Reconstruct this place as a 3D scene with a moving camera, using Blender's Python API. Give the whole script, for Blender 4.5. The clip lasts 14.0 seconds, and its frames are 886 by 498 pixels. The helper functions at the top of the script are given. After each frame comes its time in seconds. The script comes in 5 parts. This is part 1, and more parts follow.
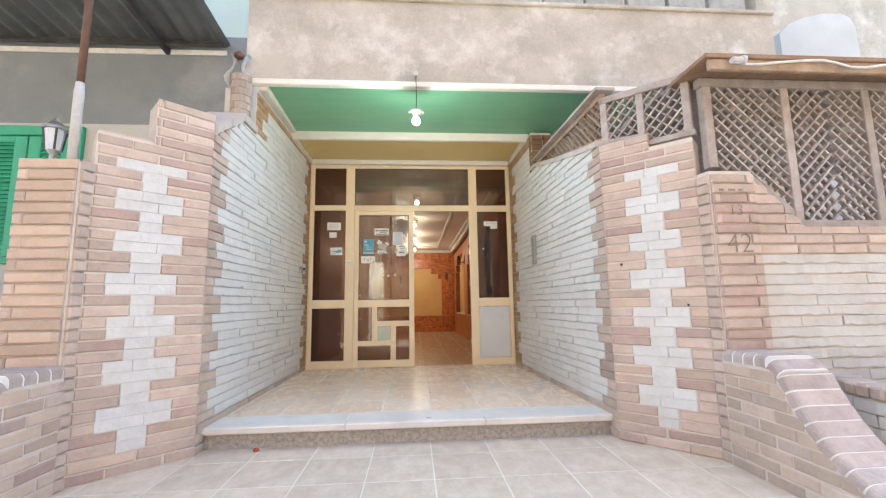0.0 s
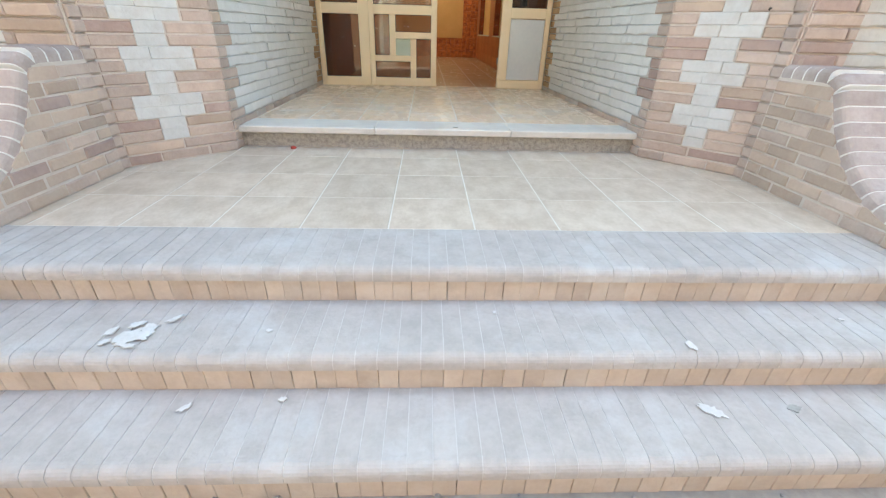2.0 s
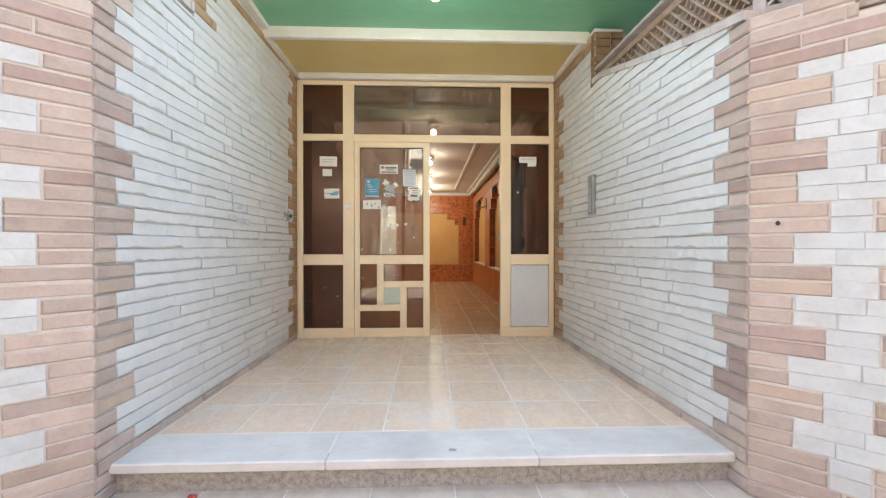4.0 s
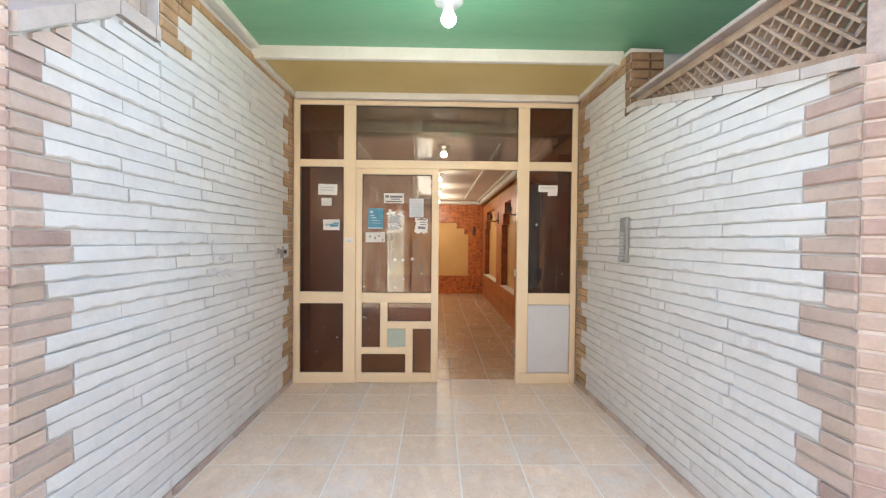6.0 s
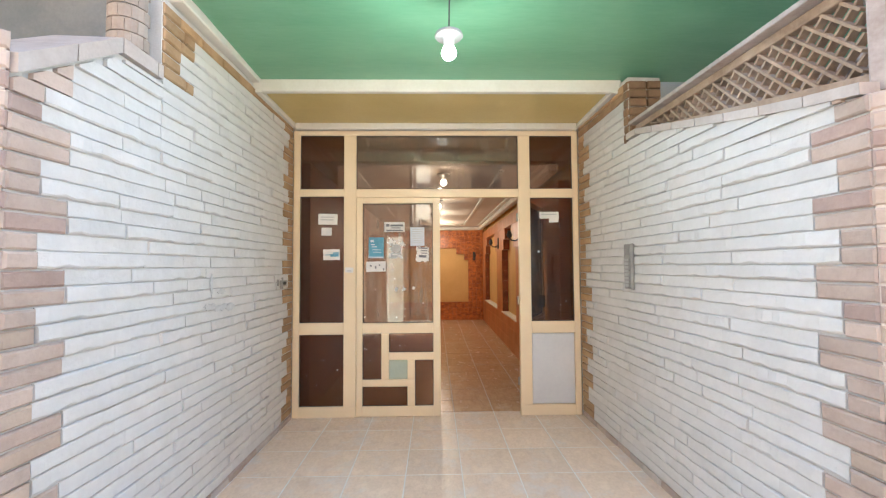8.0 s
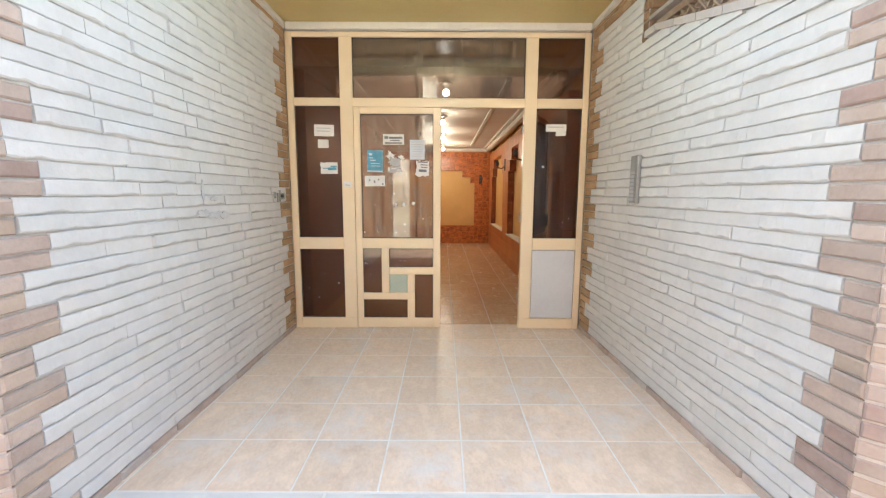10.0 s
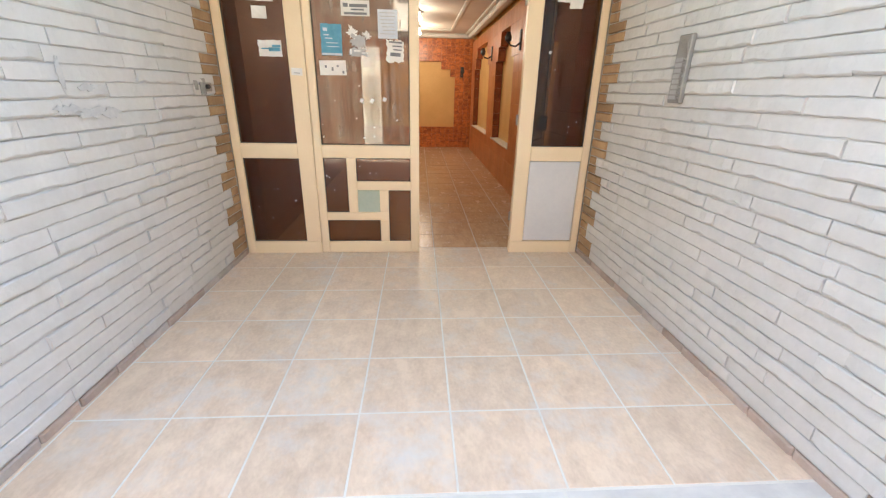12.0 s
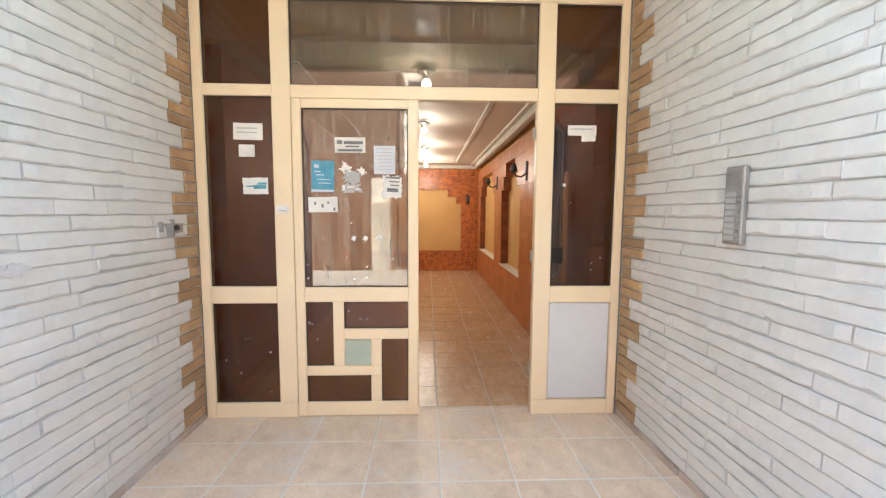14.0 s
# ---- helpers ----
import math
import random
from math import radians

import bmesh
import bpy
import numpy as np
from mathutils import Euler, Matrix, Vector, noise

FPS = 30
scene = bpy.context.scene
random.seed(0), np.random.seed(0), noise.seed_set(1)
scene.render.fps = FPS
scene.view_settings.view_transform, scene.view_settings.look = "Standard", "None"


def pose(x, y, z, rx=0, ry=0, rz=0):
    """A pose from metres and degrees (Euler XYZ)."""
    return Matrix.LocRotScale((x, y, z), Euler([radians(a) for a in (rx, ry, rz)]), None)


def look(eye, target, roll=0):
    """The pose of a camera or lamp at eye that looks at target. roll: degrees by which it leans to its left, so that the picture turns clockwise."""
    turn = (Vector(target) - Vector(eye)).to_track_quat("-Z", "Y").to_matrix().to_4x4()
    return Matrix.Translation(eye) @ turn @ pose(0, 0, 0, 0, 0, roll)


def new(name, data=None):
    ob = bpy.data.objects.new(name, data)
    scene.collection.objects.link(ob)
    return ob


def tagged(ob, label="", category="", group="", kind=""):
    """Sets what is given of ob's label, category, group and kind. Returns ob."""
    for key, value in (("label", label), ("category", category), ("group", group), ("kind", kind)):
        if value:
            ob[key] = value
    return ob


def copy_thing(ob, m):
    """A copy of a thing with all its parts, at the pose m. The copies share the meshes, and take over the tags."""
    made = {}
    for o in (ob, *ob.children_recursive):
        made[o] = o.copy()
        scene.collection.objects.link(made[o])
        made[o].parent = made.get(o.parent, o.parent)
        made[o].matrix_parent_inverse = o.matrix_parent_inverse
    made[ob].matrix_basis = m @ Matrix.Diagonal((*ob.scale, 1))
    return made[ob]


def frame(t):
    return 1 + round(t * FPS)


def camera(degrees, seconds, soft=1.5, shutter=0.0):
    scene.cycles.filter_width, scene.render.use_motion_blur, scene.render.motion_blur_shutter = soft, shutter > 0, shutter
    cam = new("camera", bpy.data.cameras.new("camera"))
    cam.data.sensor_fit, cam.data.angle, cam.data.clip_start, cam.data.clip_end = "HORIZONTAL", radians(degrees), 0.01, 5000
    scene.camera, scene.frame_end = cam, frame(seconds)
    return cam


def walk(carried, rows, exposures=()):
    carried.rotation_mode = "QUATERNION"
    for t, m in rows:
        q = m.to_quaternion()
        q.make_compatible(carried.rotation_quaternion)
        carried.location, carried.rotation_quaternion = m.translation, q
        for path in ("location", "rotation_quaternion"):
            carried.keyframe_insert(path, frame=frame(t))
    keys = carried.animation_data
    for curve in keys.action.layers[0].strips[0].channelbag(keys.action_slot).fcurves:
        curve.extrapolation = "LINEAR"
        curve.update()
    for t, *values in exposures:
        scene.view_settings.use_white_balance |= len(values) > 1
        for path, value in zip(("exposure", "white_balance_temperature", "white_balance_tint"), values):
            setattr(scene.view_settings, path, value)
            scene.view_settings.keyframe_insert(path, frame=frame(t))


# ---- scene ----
cam = camera(94.3, 14.0, 1.25)
PATH = [
    (0, (0.017, 0.009, 0.949), (0.158, 1.986, 1.215), -0.9),
    (0.2, (0.006, 0.015, 0.941), (0.071, 2.006, 1.122), -0.6),
    (0.5, (-0.053, 0.009, 0.92), (-0.011, 2.008, 0.935), -0.1),
    (1, (-0.135, -0.008, 0.849), (-0.002, 1.947, 0.446), 0.8),
    (1.5, (-0.153, -0.012, 0.808), (-0.002, 1.868, 0.143), 1.7),
    (2, (-0.094, 0.024, 0.765), (-0.01, 1.789, -0.171), 1.7),
    (2.5, (-0.024, 0.19, 0.793), (-0.015, 2.018, -0.018), 0.8),
    (3, (-0.064, 0.566, 0.854), (0.006, 2.493, 0.325), -0.1),
    (3.5, (-0.058, 0.863, 0.917), (0.042, 2.844, 0.658), 1.2),
    (4, (0.0, 1.135, 1.11), (0.073, 3.134, 1.097), -0.0),
    (4.2, (-0.03, 1.216, 1.164), (0.061, 3.214, 1.191), 0.8),
    (6.3, (-0.006, 1.552, 1.554), (0.026, 3.552, 1.512), 0.5),
    (6.5, (-0.013, 1.552, 1.567), (0.041, 3.551, 1.568), 0.4),
    (7, (-0.054, 1.573, 1.559), (-0.021, 3.572, 1.583), -0.1),
    (7.5, (-0.052, 1.587, 1.554), (-0.004, 3.586, 1.589), 0.1),
    (7.7, (-0.044, 1.588, 1.554), (0.0, 3.585, 1.636), -0.2),
    (9.8, (0.035, 1.631, 1.477), (0.048, 3.63, 1.408), -0.1),
    (10, (0.047, 1.646, 1.441), (0.045, 3.627, 1.172), 0.3),
    (10.5, (0.066, 1.763, 1.399), (0.09, 3.642, 0.716), 0.4),
    (11, (0.041, 2.002, 1.386), (0.177, 3.784, 0.487), 2.6),
    (11.5, (-0.005, 2.195, 1.404), (0.126, 4.026, 0.611), 2.0),
    (12, (0.013, 2.284, 1.418), (0.131, 4.146, 0.697), 1.2),
    (12.5, (0.087, 2.416, 1.433), (0.152, 4.316, 0.812), 0.6),
    (13, (0.153, 2.537, 1.466), (0.114, 4.479, 0.989), 1.3),
    (13.5, (0.157, 2.669, 1.467), (0.11, 4.633, 1.093), 0.9),
    (14, (0.079, 2.835, 1.508), (0.152, 4.826, 1.328), 0.3),
]
EXPOSURES = [(0.0, 2.89, 6550, -1), (0.5, 2.97, 5900, -5), (1.0, 2.87, 6400, -4), (1.5, 2.83, 6380, -6), (2.0, 2.78, 6400, -10), (2.5, 2.73, 6550, -12), (3.0, 2.72, 6750, -10), (4.0, 2.90, 6400, -2), (7.5, 3.04, 6480, 1), (10.0, 3.09, 6600, 0), (10.5, 3.14, 6800, 0), (11.0, 3.02, 6750, 2), (11.5, 3.12, 6650, 1), (12.0, 3.16, 6550, 1), (13.0, 3.23, 6350, 1), (14.0, 3.36, 6180, 1)]
walk(cam, [(t, look(eye, target, roll)) for t, eye, target, roll in PATH], EXPOSURES)

# ---------------- world, sun, exposure ----------------
world = bpy.data.worlds.new("world")
scene.world = world
world.use_nodes = True
wn = world.node_tree
sky = wn.nodes.new("ShaderNodeTexSky")
sky.sky_type = "NISHITA"
sky.sun_disc = False
sky.sun_elevation = radians(58)
sky.sun_rotation = radians(-8)
sky.dust_density = 3.0
sky.air_density = 0.7
wn.links.new(sky.outputs[0], wn.nodes["Background"].inputs[0])
wn.nodes["Background"].inputs[1].default_value = 0.15
sun = new("sun", bpy.data.lights.new("sun", "SUN"))
sun.data.energy, sun.data.angle, sun.data.color = 4.0, radians(0.6), (1.0, 0.95, 0.86)
sun.matrix_world = look((-1.5, 10.9, 18.0), (0, 0, 0))


# ---------------- materials ----------------
def material(name, base, other, rough=0.8, coarse=2.5, fine=70.0, bump=0.25, rand=0.0, metal=0.0, spot=None, amount=0.35, spec=0.5, stretch=(1, 1, 1), island=False, patch=1.3):
    """Two tones mixed by a coarse and a fine noise, fine relief, a brightness that differs from piece to piece, and stains."""
    m = bpy.data.materials.new(name)
    m.use_nodes = True
    t = m.node_tree
    n, link = t.nodes, t.links
    b = n["Principled BSDF"]
    geo = n.new("ShaderNodeNewGeometry")
    mp = n.new("ShaderNodeMapping")
    mp.inputs["Scale"].default_value = stretch
    link.new(geo.outputs["Position"], mp.inputs["Vector"])
    info = n.new("ShaderNodeObjectInfo")
    off = n.new("ShaderNodeVectorMath")
    off.operation = "MULTIPLY_ADD"
    link.new(info.outputs["Random"], off.inputs[0])
    off.inputs[1].default_value = (7.3, 3.1, 5.7) if rand else (0, 0, 0)
    link.new(mp.outputs[0], off.inputs[2])
    n1 = n.new("ShaderNodeTexNoise")
    n1.inputs["Scale"].default_value, n1.inputs["Detail"].default_value, n1.inputs["Roughness"].default_value = coarse, 6, 0.6
    n2 = n.new("ShaderNodeTexNoise")
    n2.inputs["Scale"].default_value, n2.inputs["Detail"].default_value = fine, 4
    link.new(off.outputs[0], n1.inputs["Vector"])
    link.new(off.outputs[0], n2.inputs["Vector"])
    ramp = n.new("ShaderNodeMapRange")
    ramp.inputs[1].default_value, ramp.inputs[2].default_value = 0.35, 0.68
    add = n.new("ShaderNodeMath")
    add.operation = "MULTIPLY_ADD"
    link.new(n2.outputs[0], add.inputs[0])
    add.inputs[1].default_value = 0.35
    sub = n.new("ShaderNodeMath")
    sub.operation = "SUBTRACT"
    link.new(n1.outputs[0], sub.inputs[0])
    sub.inputs[1].default_value = 0.175
    link.new(sub.outputs[0], add.inputs[2])
    link.new(add.outputs[0], ramp.inputs[0])
    mix = n.new("ShaderNodeMix")
    mix.data_type = "RGBA"
    mix.inputs[6].default_value, mix.inputs[7].default_value = (*base, 1), (*other, 1)
    link.new(ramp.outputs[0], mix.inputs[0])
    colour = mix.outputs[2]
    if spot:
        n3 = n.new("ShaderNodeTexNoise")
        n3.inputs["Scale"].default_value, n3.inputs["Detail"].default_value, n3.inputs["Roughness"].default_value = patch, 8, 0.7
        link.new(geo.outputs["Position"], n3.inputs["Vector"])
        r3 = n.new("ShaderNodeMapRange")
        r3.inputs[1].default_value, r3.inputs[2].default_value, r3.inputs[4].default_value = 0.5, 0.72, amount
        link.new(n3.outputs[0], r3.inputs[0])
        mx = n.new("ShaderNodeMix")
        mx.data_type = "RGBA"
        link.new(r3.outputs[0], mx.inputs[0])
        link.new(colour, mx.inputs[6])
        mx.inputs[7].default_value = (*spot, 1)
        colour = mx.outputs[2]
    if rand or island:
        hsv = n.new("ShaderNodeHueSaturation")
        mr = n.new("ShaderNodeMapRange")
        mr.inputs[3].default_value, mr.inputs[4].default_value = 1 - (rand or 0.12), 1 + (rand or 0.12) * 0.8
        link.new(geo.outputs["Random Per Island"] if island else info.outputs["Random"], mr.inputs[0])
        link.new(mr.outputs[0], hsv.inputs["Value"])
        link.new(colour, hsv.inputs["Color"])
        colour = hsv.outputs[0]
    link.new(colour, b.inputs["Base Color"])
    rr = n.new("ShaderNodeMapRange")
    rr.inputs[3].default_value, rr.inputs[4].default_value = max(rough - 0.1, 0.02), min(rough + 0.1, 1)
    link.new(n1.outputs[0], rr.inputs[0])
    link.new(rr.outputs[0], b.inputs["Roughness"])
    b.inputs["Metallic"].default_value = metal
    b.inputs["Specular IOR Level"].default_value = spec
    if bump:
        bp = n.new("ShaderNodeBump")
        bp.inputs["Strength"].default_value, bp.inputs["Distance"].default_value = min(bump, 1.0), 0.004
        link.new(n2.outputs[0], bp.inputs["Height"])
        link.new(bp.outputs[0], b.inputs["Normal"])
    return m


def glass(name, tint, ior, dirt=0.0):
    """Tinted glass with clear gloss; dirt adds dried upright streaks."""
    m = bpy.data.materials.new(name)
    m.use_nodes = True
    n, link = m.node_tree.nodes, m.node_tree.links
    n.remove(n["Principled BSDF"])
    tr, gl, mx, fr = n.new("ShaderNodeBsdfTransparent"), n.new("ShaderNodeBsdfGlossy"), n.new("ShaderNodeMixShader"), n.new("ShaderNodeFresnel")
    tr.inputs[0].default_value = (*tint, 1)
    gl.inputs["Roughness"].default_value = 0.02
    fr.inputs[0].default_value = ior
    link.new(fr.outputs[0], mx.inputs[0])
    link.new(tr.outputs[0], mx.inputs[1])
    link.new(gl.outputs[0], mx.inputs[2])
    last = mx
    if dirt:
        geo, mp, noise_a, noise_b = n.new("ShaderNodeNewGeometry"), n.new("ShaderNodeMapping"), n.new("ShaderNodeTexNoise"), n.new("ShaderNodeTexNoise")
        mp.inputs["Scale"].default_value = (26, 26, 2.2)
        link.new(geo.outputs["Position"], mp.inputs["Vector"])
        link.new(mp.outputs[0], noise_a.inputs["Vector"])
        noise_a.inputs["Scale"].default_value, noise_a.inputs["Detail"].default_value = 1.0, 5
        link.new(geo.outputs["Position"], noise_b.inputs["Vector"])
        noise_b.inputs["Scale"].default_value, noise_b.inputs["Detail"].default_value = 4.0, 6
        prod = n.new("ShaderNodeMath")
        prod.operation = "MULTIPLY"
        link.new(noise_a.outputs[0], prod.inputs[0])
        link.new(noise_b.outputs[0], prod.inputs[1])
        ramp = n.new("ShaderNodeMapRange")
        ramp.inputs[1].default_value, ramp.inputs[2].default_value, ramp.inputs[4].default_value = 0.22, 0.42, dirt
        link.new(prod.outputs[0], ramp.inputs[0])
        dust, last = n.new("ShaderNodeBsdfDiffuse"), n.new("ShaderNodeMixShader")
        dust.inputs[0].default_value = (0.55, 0.49, 0.43, 1)
        link.new(ramp.outputs[0], last.inputs[0])
        link.new(mx.outputs[0], last.inputs[1])
        link.new(dust.outputs[0], last.inputs[2])
    link.new(last.outputs[0], n["Material Output"].inputs[0])
    return m


def glowing(name, colour, strength):
    m = bpy.data.materials.new(name)
    m.use_nodes = True
    b = m.node_tree.nodes["Principled BSDF"]
    b.inputs["Base Color"].default_value = (0.9, 0.9, 0.9, 1)
    b.inputs["Emission Color"].default_value = (*colour, 1)
    b.inputs["Emission Strength"].default_value = strength
    return m


WHITE_BRICK = material("white_brick", (0.715, 0.705, 0.685), (0.65, 0.64, 0.615), 0.75, 6, 34, 1.0, rand=0.04, spot=(0.56, 0.55, 0.52), amount=0.4, patch=2.2)
CREAM_BRICK = material("cream_painted_brick", (0.60, 0.59, 0.56), (0.53, 0.515, 0.48), 0.8, 6, 34, 1.0, rand=0.05, spot=(0.50, 0.43, 0.37), amount=0.4, patch=3.0)
WHITE_BLOCK = material("white_painted_block", (0.665, 0.67, 0.66), (0.595, 0.60, 0.585), 0.75, 7, 40, 0.9, rand=0.04, spot=(0.50, 0.45, 0.41), amount=0.45, patch=7.0)
BROWN_BRICK = material("brown_brick", (0.55, 0.445, 0.375), (0.46, 0.36, 0.30), 0.8, 9, 60, 0.6, rand=0.15, spot=(0.63, 0.53, 0.47), amount=0.7)
MAUVE_BRICK = material("mauve_brick", (0.47, 0.35, 0.30), (0.39, 0.285, 0.245), 0.8, 9, 60, 0.6, rand=0.12, spot=(0.50, 0.42, 0.38), amount=0.5)
# Ochre brick in a darker copy: the column's shade is in its colour.
SHADED_OCHRE_BRICK = material("dark_brown_brick", (0.27, 0.165, 0.095), (0.20, 0.12, 0.07), 0.8, 7, 70, 0.45, rand=0.1)
OCHRE_BRICK = material("ochre_brick", (0.48, 0.32, 0.18), (0.37, 0.23, 0.12), 0.8, 7, 70, 0.45, rand=0.2)
TAN_BRICK = material("tan_brick", (0.55, 0.44, 0.35), (0.47, 0.365, 0.29), 0.8, 6, 60, 0.45, rand=0.17, spot=(0.48, 0.32, 0.26), amount=0.35)
STEP_BRICK = material("step_brick", (0.51, 0.475, 0.455), (0.42, 0.39, 0.37), 0.85, 9, 60, 0.6, rand=0.018, spot=(0.60, 0.60, 0.60), amount=0.85, patch=2.4)
STEP_MORTAR = material("dusty_step_mortar", (0.62, 0.605, 0.59), (0.53, 0.515, 0.50), 0.95, 8, 120, 0.4)
RISER_BRICK = material("riser_brick", (0.58, 0.49, 0.41), (0.50, 0.41, 0.335), 0.8, 8, 60, 0.45, rand=0.09, spot=(0.62, 0.56, 0.50), amount=0.7, patch=3.0)
COLUMN_BRICK = material("column_brick", (0.44, 0.37, 0.31), (0.35, 0.29, 0.24), 0.85, 7, 70, 0.45, rand=0.15)
DUSTY_BRICK = material("dusty_brick", (0.57, 0.51, 0.465), (0.47, 0.41, 0.37), 0.85, 7, 70, 0.45, rand=0.08, spot=(0.63, 0.60, 0.57), amount=0.6)
COPING_BRICK = material("coping_brick", (0.49, 0.41, 0.37), (0.39, 0.315, 0.285), 0.85, 8, 60, 0.5, rand=0.12, spot=(0.62, 0.57, 0.55), amount=0.7, patch=5.0)
COPING_MORTAR = material("coping_mortar", (0.82, 0.80, 0.76), (0.74, 0.71, 0.67), 0.95, 8, 120, 0.4)
MORTAR = material("mortar", (0.64, 0.60, 0.55), (0.54, 0.50, 0.45), 0.95, 8, 120, 0.6)
WHITE_MORTAR = material("white_mortar", (0.66, 0.65, 0.625), (0.57, 0.56, 0.535), 0.95, 8, 120, 0.6)
PALE_MORTAR = material("pale_mortar", (0.67, 0.60, 0.535), (0.57, 0.505, 0.445), 0.95, 8, 120, 0.6)
FLOOR_TILE = material("floor_tile", (0.85, 0.69, 0.53), (0.68, 0.53, 0.395), 0.27, 8, 48, 0.45, rand=0.06, spot=(0.73, 0.69, 0.64), amount=0.9, stretch=(1.35, 0.85, 1), spec=0.08, patch=3.4)
# Porch tile again; the lobby's dimness and dirt are put into its colour.
LOBBY_FLOOR_DIM = material("lobby_floor_tile", (0.63, 0.43, 0.265), (0.48, 0.305, 0.175), 0.25, 9, 38, 0.12, rand=0.04, spot=(0.70, 0.58, 0.46), amount=0.6, stretch=(2.2, 0.7, 1), spec=0.3, patch=5.0)
LANDING_TILE = material("landing_tile", (0.67, 0.585, 0.49), (0.55, 0.46, 0.365), 0.55, 8, 48, 0.45, rand=0.06, spot=(0.52, 0.43, 0.34), amount=0.7, stretch=(1.3, 0.85, 1), patch=5.0)
GROUT = material("grout", (0.82, 0.79, 0.73), (0.74, 0.71, 0.65), 0.9, 5, 90, 0.3)
MARBLE = material("marble", (0.74, 0.72, 0.68), (0.63, 0.61, 0.58), 0.45, 4, 22, 0.25, rand=0.03, spot=(0.52, 0.51, 0.495), amount=0.55, stretch=(1, 1.6, 1), patch=3.2)
TERRAZZO = material("terrazzo", (0.48, 0.46, 0.42), (0.26, 0.25, 0.23), 0.8, 35, 140, 0.3)
GREEN_CEILING = material("green_ceiling", (0.205, 0.45, 0.275), (0.165, 0.395, 0.235), 0.32, 2.5, 30, 0.35, stretch=(0.35, 1.6, 1), spot=(0.24, 0.48, 0.31), amount=0.5)
YELLOW_SOFFIT = material("yellow_soffit", (0.66, 0.52, 0.22), (0.60, 0.46, 0.18), 0.35, 1.5, 40, 0.08)
WHITE_PLASTER = material("white_plaster", (0.78, 0.76, 0.70), (0.70, 0.67, 0.60), 0.6, 4, 40, 0.15)
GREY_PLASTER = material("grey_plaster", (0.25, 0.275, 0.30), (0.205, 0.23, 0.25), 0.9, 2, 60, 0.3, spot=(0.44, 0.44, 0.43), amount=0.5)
PALE_PLASTER = material("pale_plaster", (0.56, 0.57, 0.56), (0.48, 0.49, 0.48), 0.9, 2, 60, 0.3, spot=(0.64, 0.64, 0.62), amount=0.5)
RAW_RENDER = material("raw_render", (0.50, 0.45, 0.38), (0.38, 0.34, 0.28), 0.95, 2.6, 45, 0.6, spot=(0.70, 0.67, 0.61), amount=0.9, patch=2.2)
MINT_PLASTER = material("mint_plaster", (0.62, 0.74, 0.66), (0.55, 0.66, 0.60), 0.9, 2, 60, 0.3)
ALUMINIUM = material("cream_aluminium", (0.84, 0.70, 0.49), (0.80, 0.66, 0.46), 0.36, 3, 90, 0.03, spec=0.5)
GASKET = material("black_gasket", (0.03, 0.025, 0.02), (0.05, 0.04, 0.03), 0.6, 5, 50, 0)
BROWN_GLASS = glass("brown_glass", (0.62, 0.50, 0.42), 1.6)
CLEAR_GLASS = glass("leaf_glass", (0.57, 0.50, 0.45), 2.0, 0.4)
PALE_GLASS = glass("transom_glass", (0.70, 0.65, 0.60), 1.7, 0.22)
PLAIN_GLASS = glass("plain_glass", (0.80, 0.72, 0.64), 1.4)
GREEN_GLASS = material("frosted_green_glass", (0.45, 0.52, 0.44), (0.38, 0.46, 0.39), 0.2, 6, 40, 0.05)
KICK = material("pale_kick_panel", (0.66, 0.68, 0.70), (0.60, 0.62, 0.65), 0.5, 3, 30, 0.1)
PAPER = material("paper", (0.80, 0.79, 0.76), (0.72, 0.71, 0.69), 0.8, 8, 60, 0.1)
BLUE_PAPER = material("blue_paper", (0.07, 0.28, 0.42), (0.12, 0.37, 0.51), 0.5, 20, 60, 0.1)
PALE_BLUE = material("pale_blue_paper", (0.55, 0.62, 0.72), (0.66, 0.70, 0.76), 0.6, 14, 60, 0.1)
INK = material("ink", (0.16, 0.17, 0.19), (0.24, 0.25, 0.27), 0.8, 8, 60, 0)
GREY_INK = material("grey_ink", (0.42, 0.43, 0.44), (0.50, 0.50, 0.50), 0.8, 8, 60, 0)
GREEN_INK = material("green_marker", (0.12, 0.13, 0.11), (0.26, 0.25, 0.22), 0.8, 30, 60, 0)
STEEL = material("brushed_steel", (0.42, 0.42, 0.40), (0.34, 0.34, 0.33), 0.4, 8, 120, 0.1, metal=0.7)
SATIN_GREY = material("satin_grey_metal", (0.38, 0.38, 0.37), (0.31, 0.31, 0.30), 0.45, 8, 120, 0.1, metal=0.3)
DARK_STEEL = material("dark_steel", (0.10, 0.10, 0.10), (0.06, 0.06, 0.06), 0.45, 8, 120, 0.1, metal=0.6)
RUST_PAINT = material("brown_painted_steel", (0.14, 0.07, 0.05), (0.09, 0.05, 0.04), 0.5, 12, 80, 0.2)
# White greyed down; the shade on the pole foot is in the colour.
SHADED_WHITE_PAINT = material("white_paint", (0.60, 0.60, 0.60), (0.48, 0.48, 0.47), 0.5, 9, 60, 0.15)
LATTICE_WOOD = material("weathered_wood", (0.43, 0.38, 0.35), (0.31, 0.26, 0.23), 0.85, 9, 60, 0.45, rand=0.14, stretch=(1, 1, 1), spot=(0.50, 0.46, 0.43), amount=0.6)
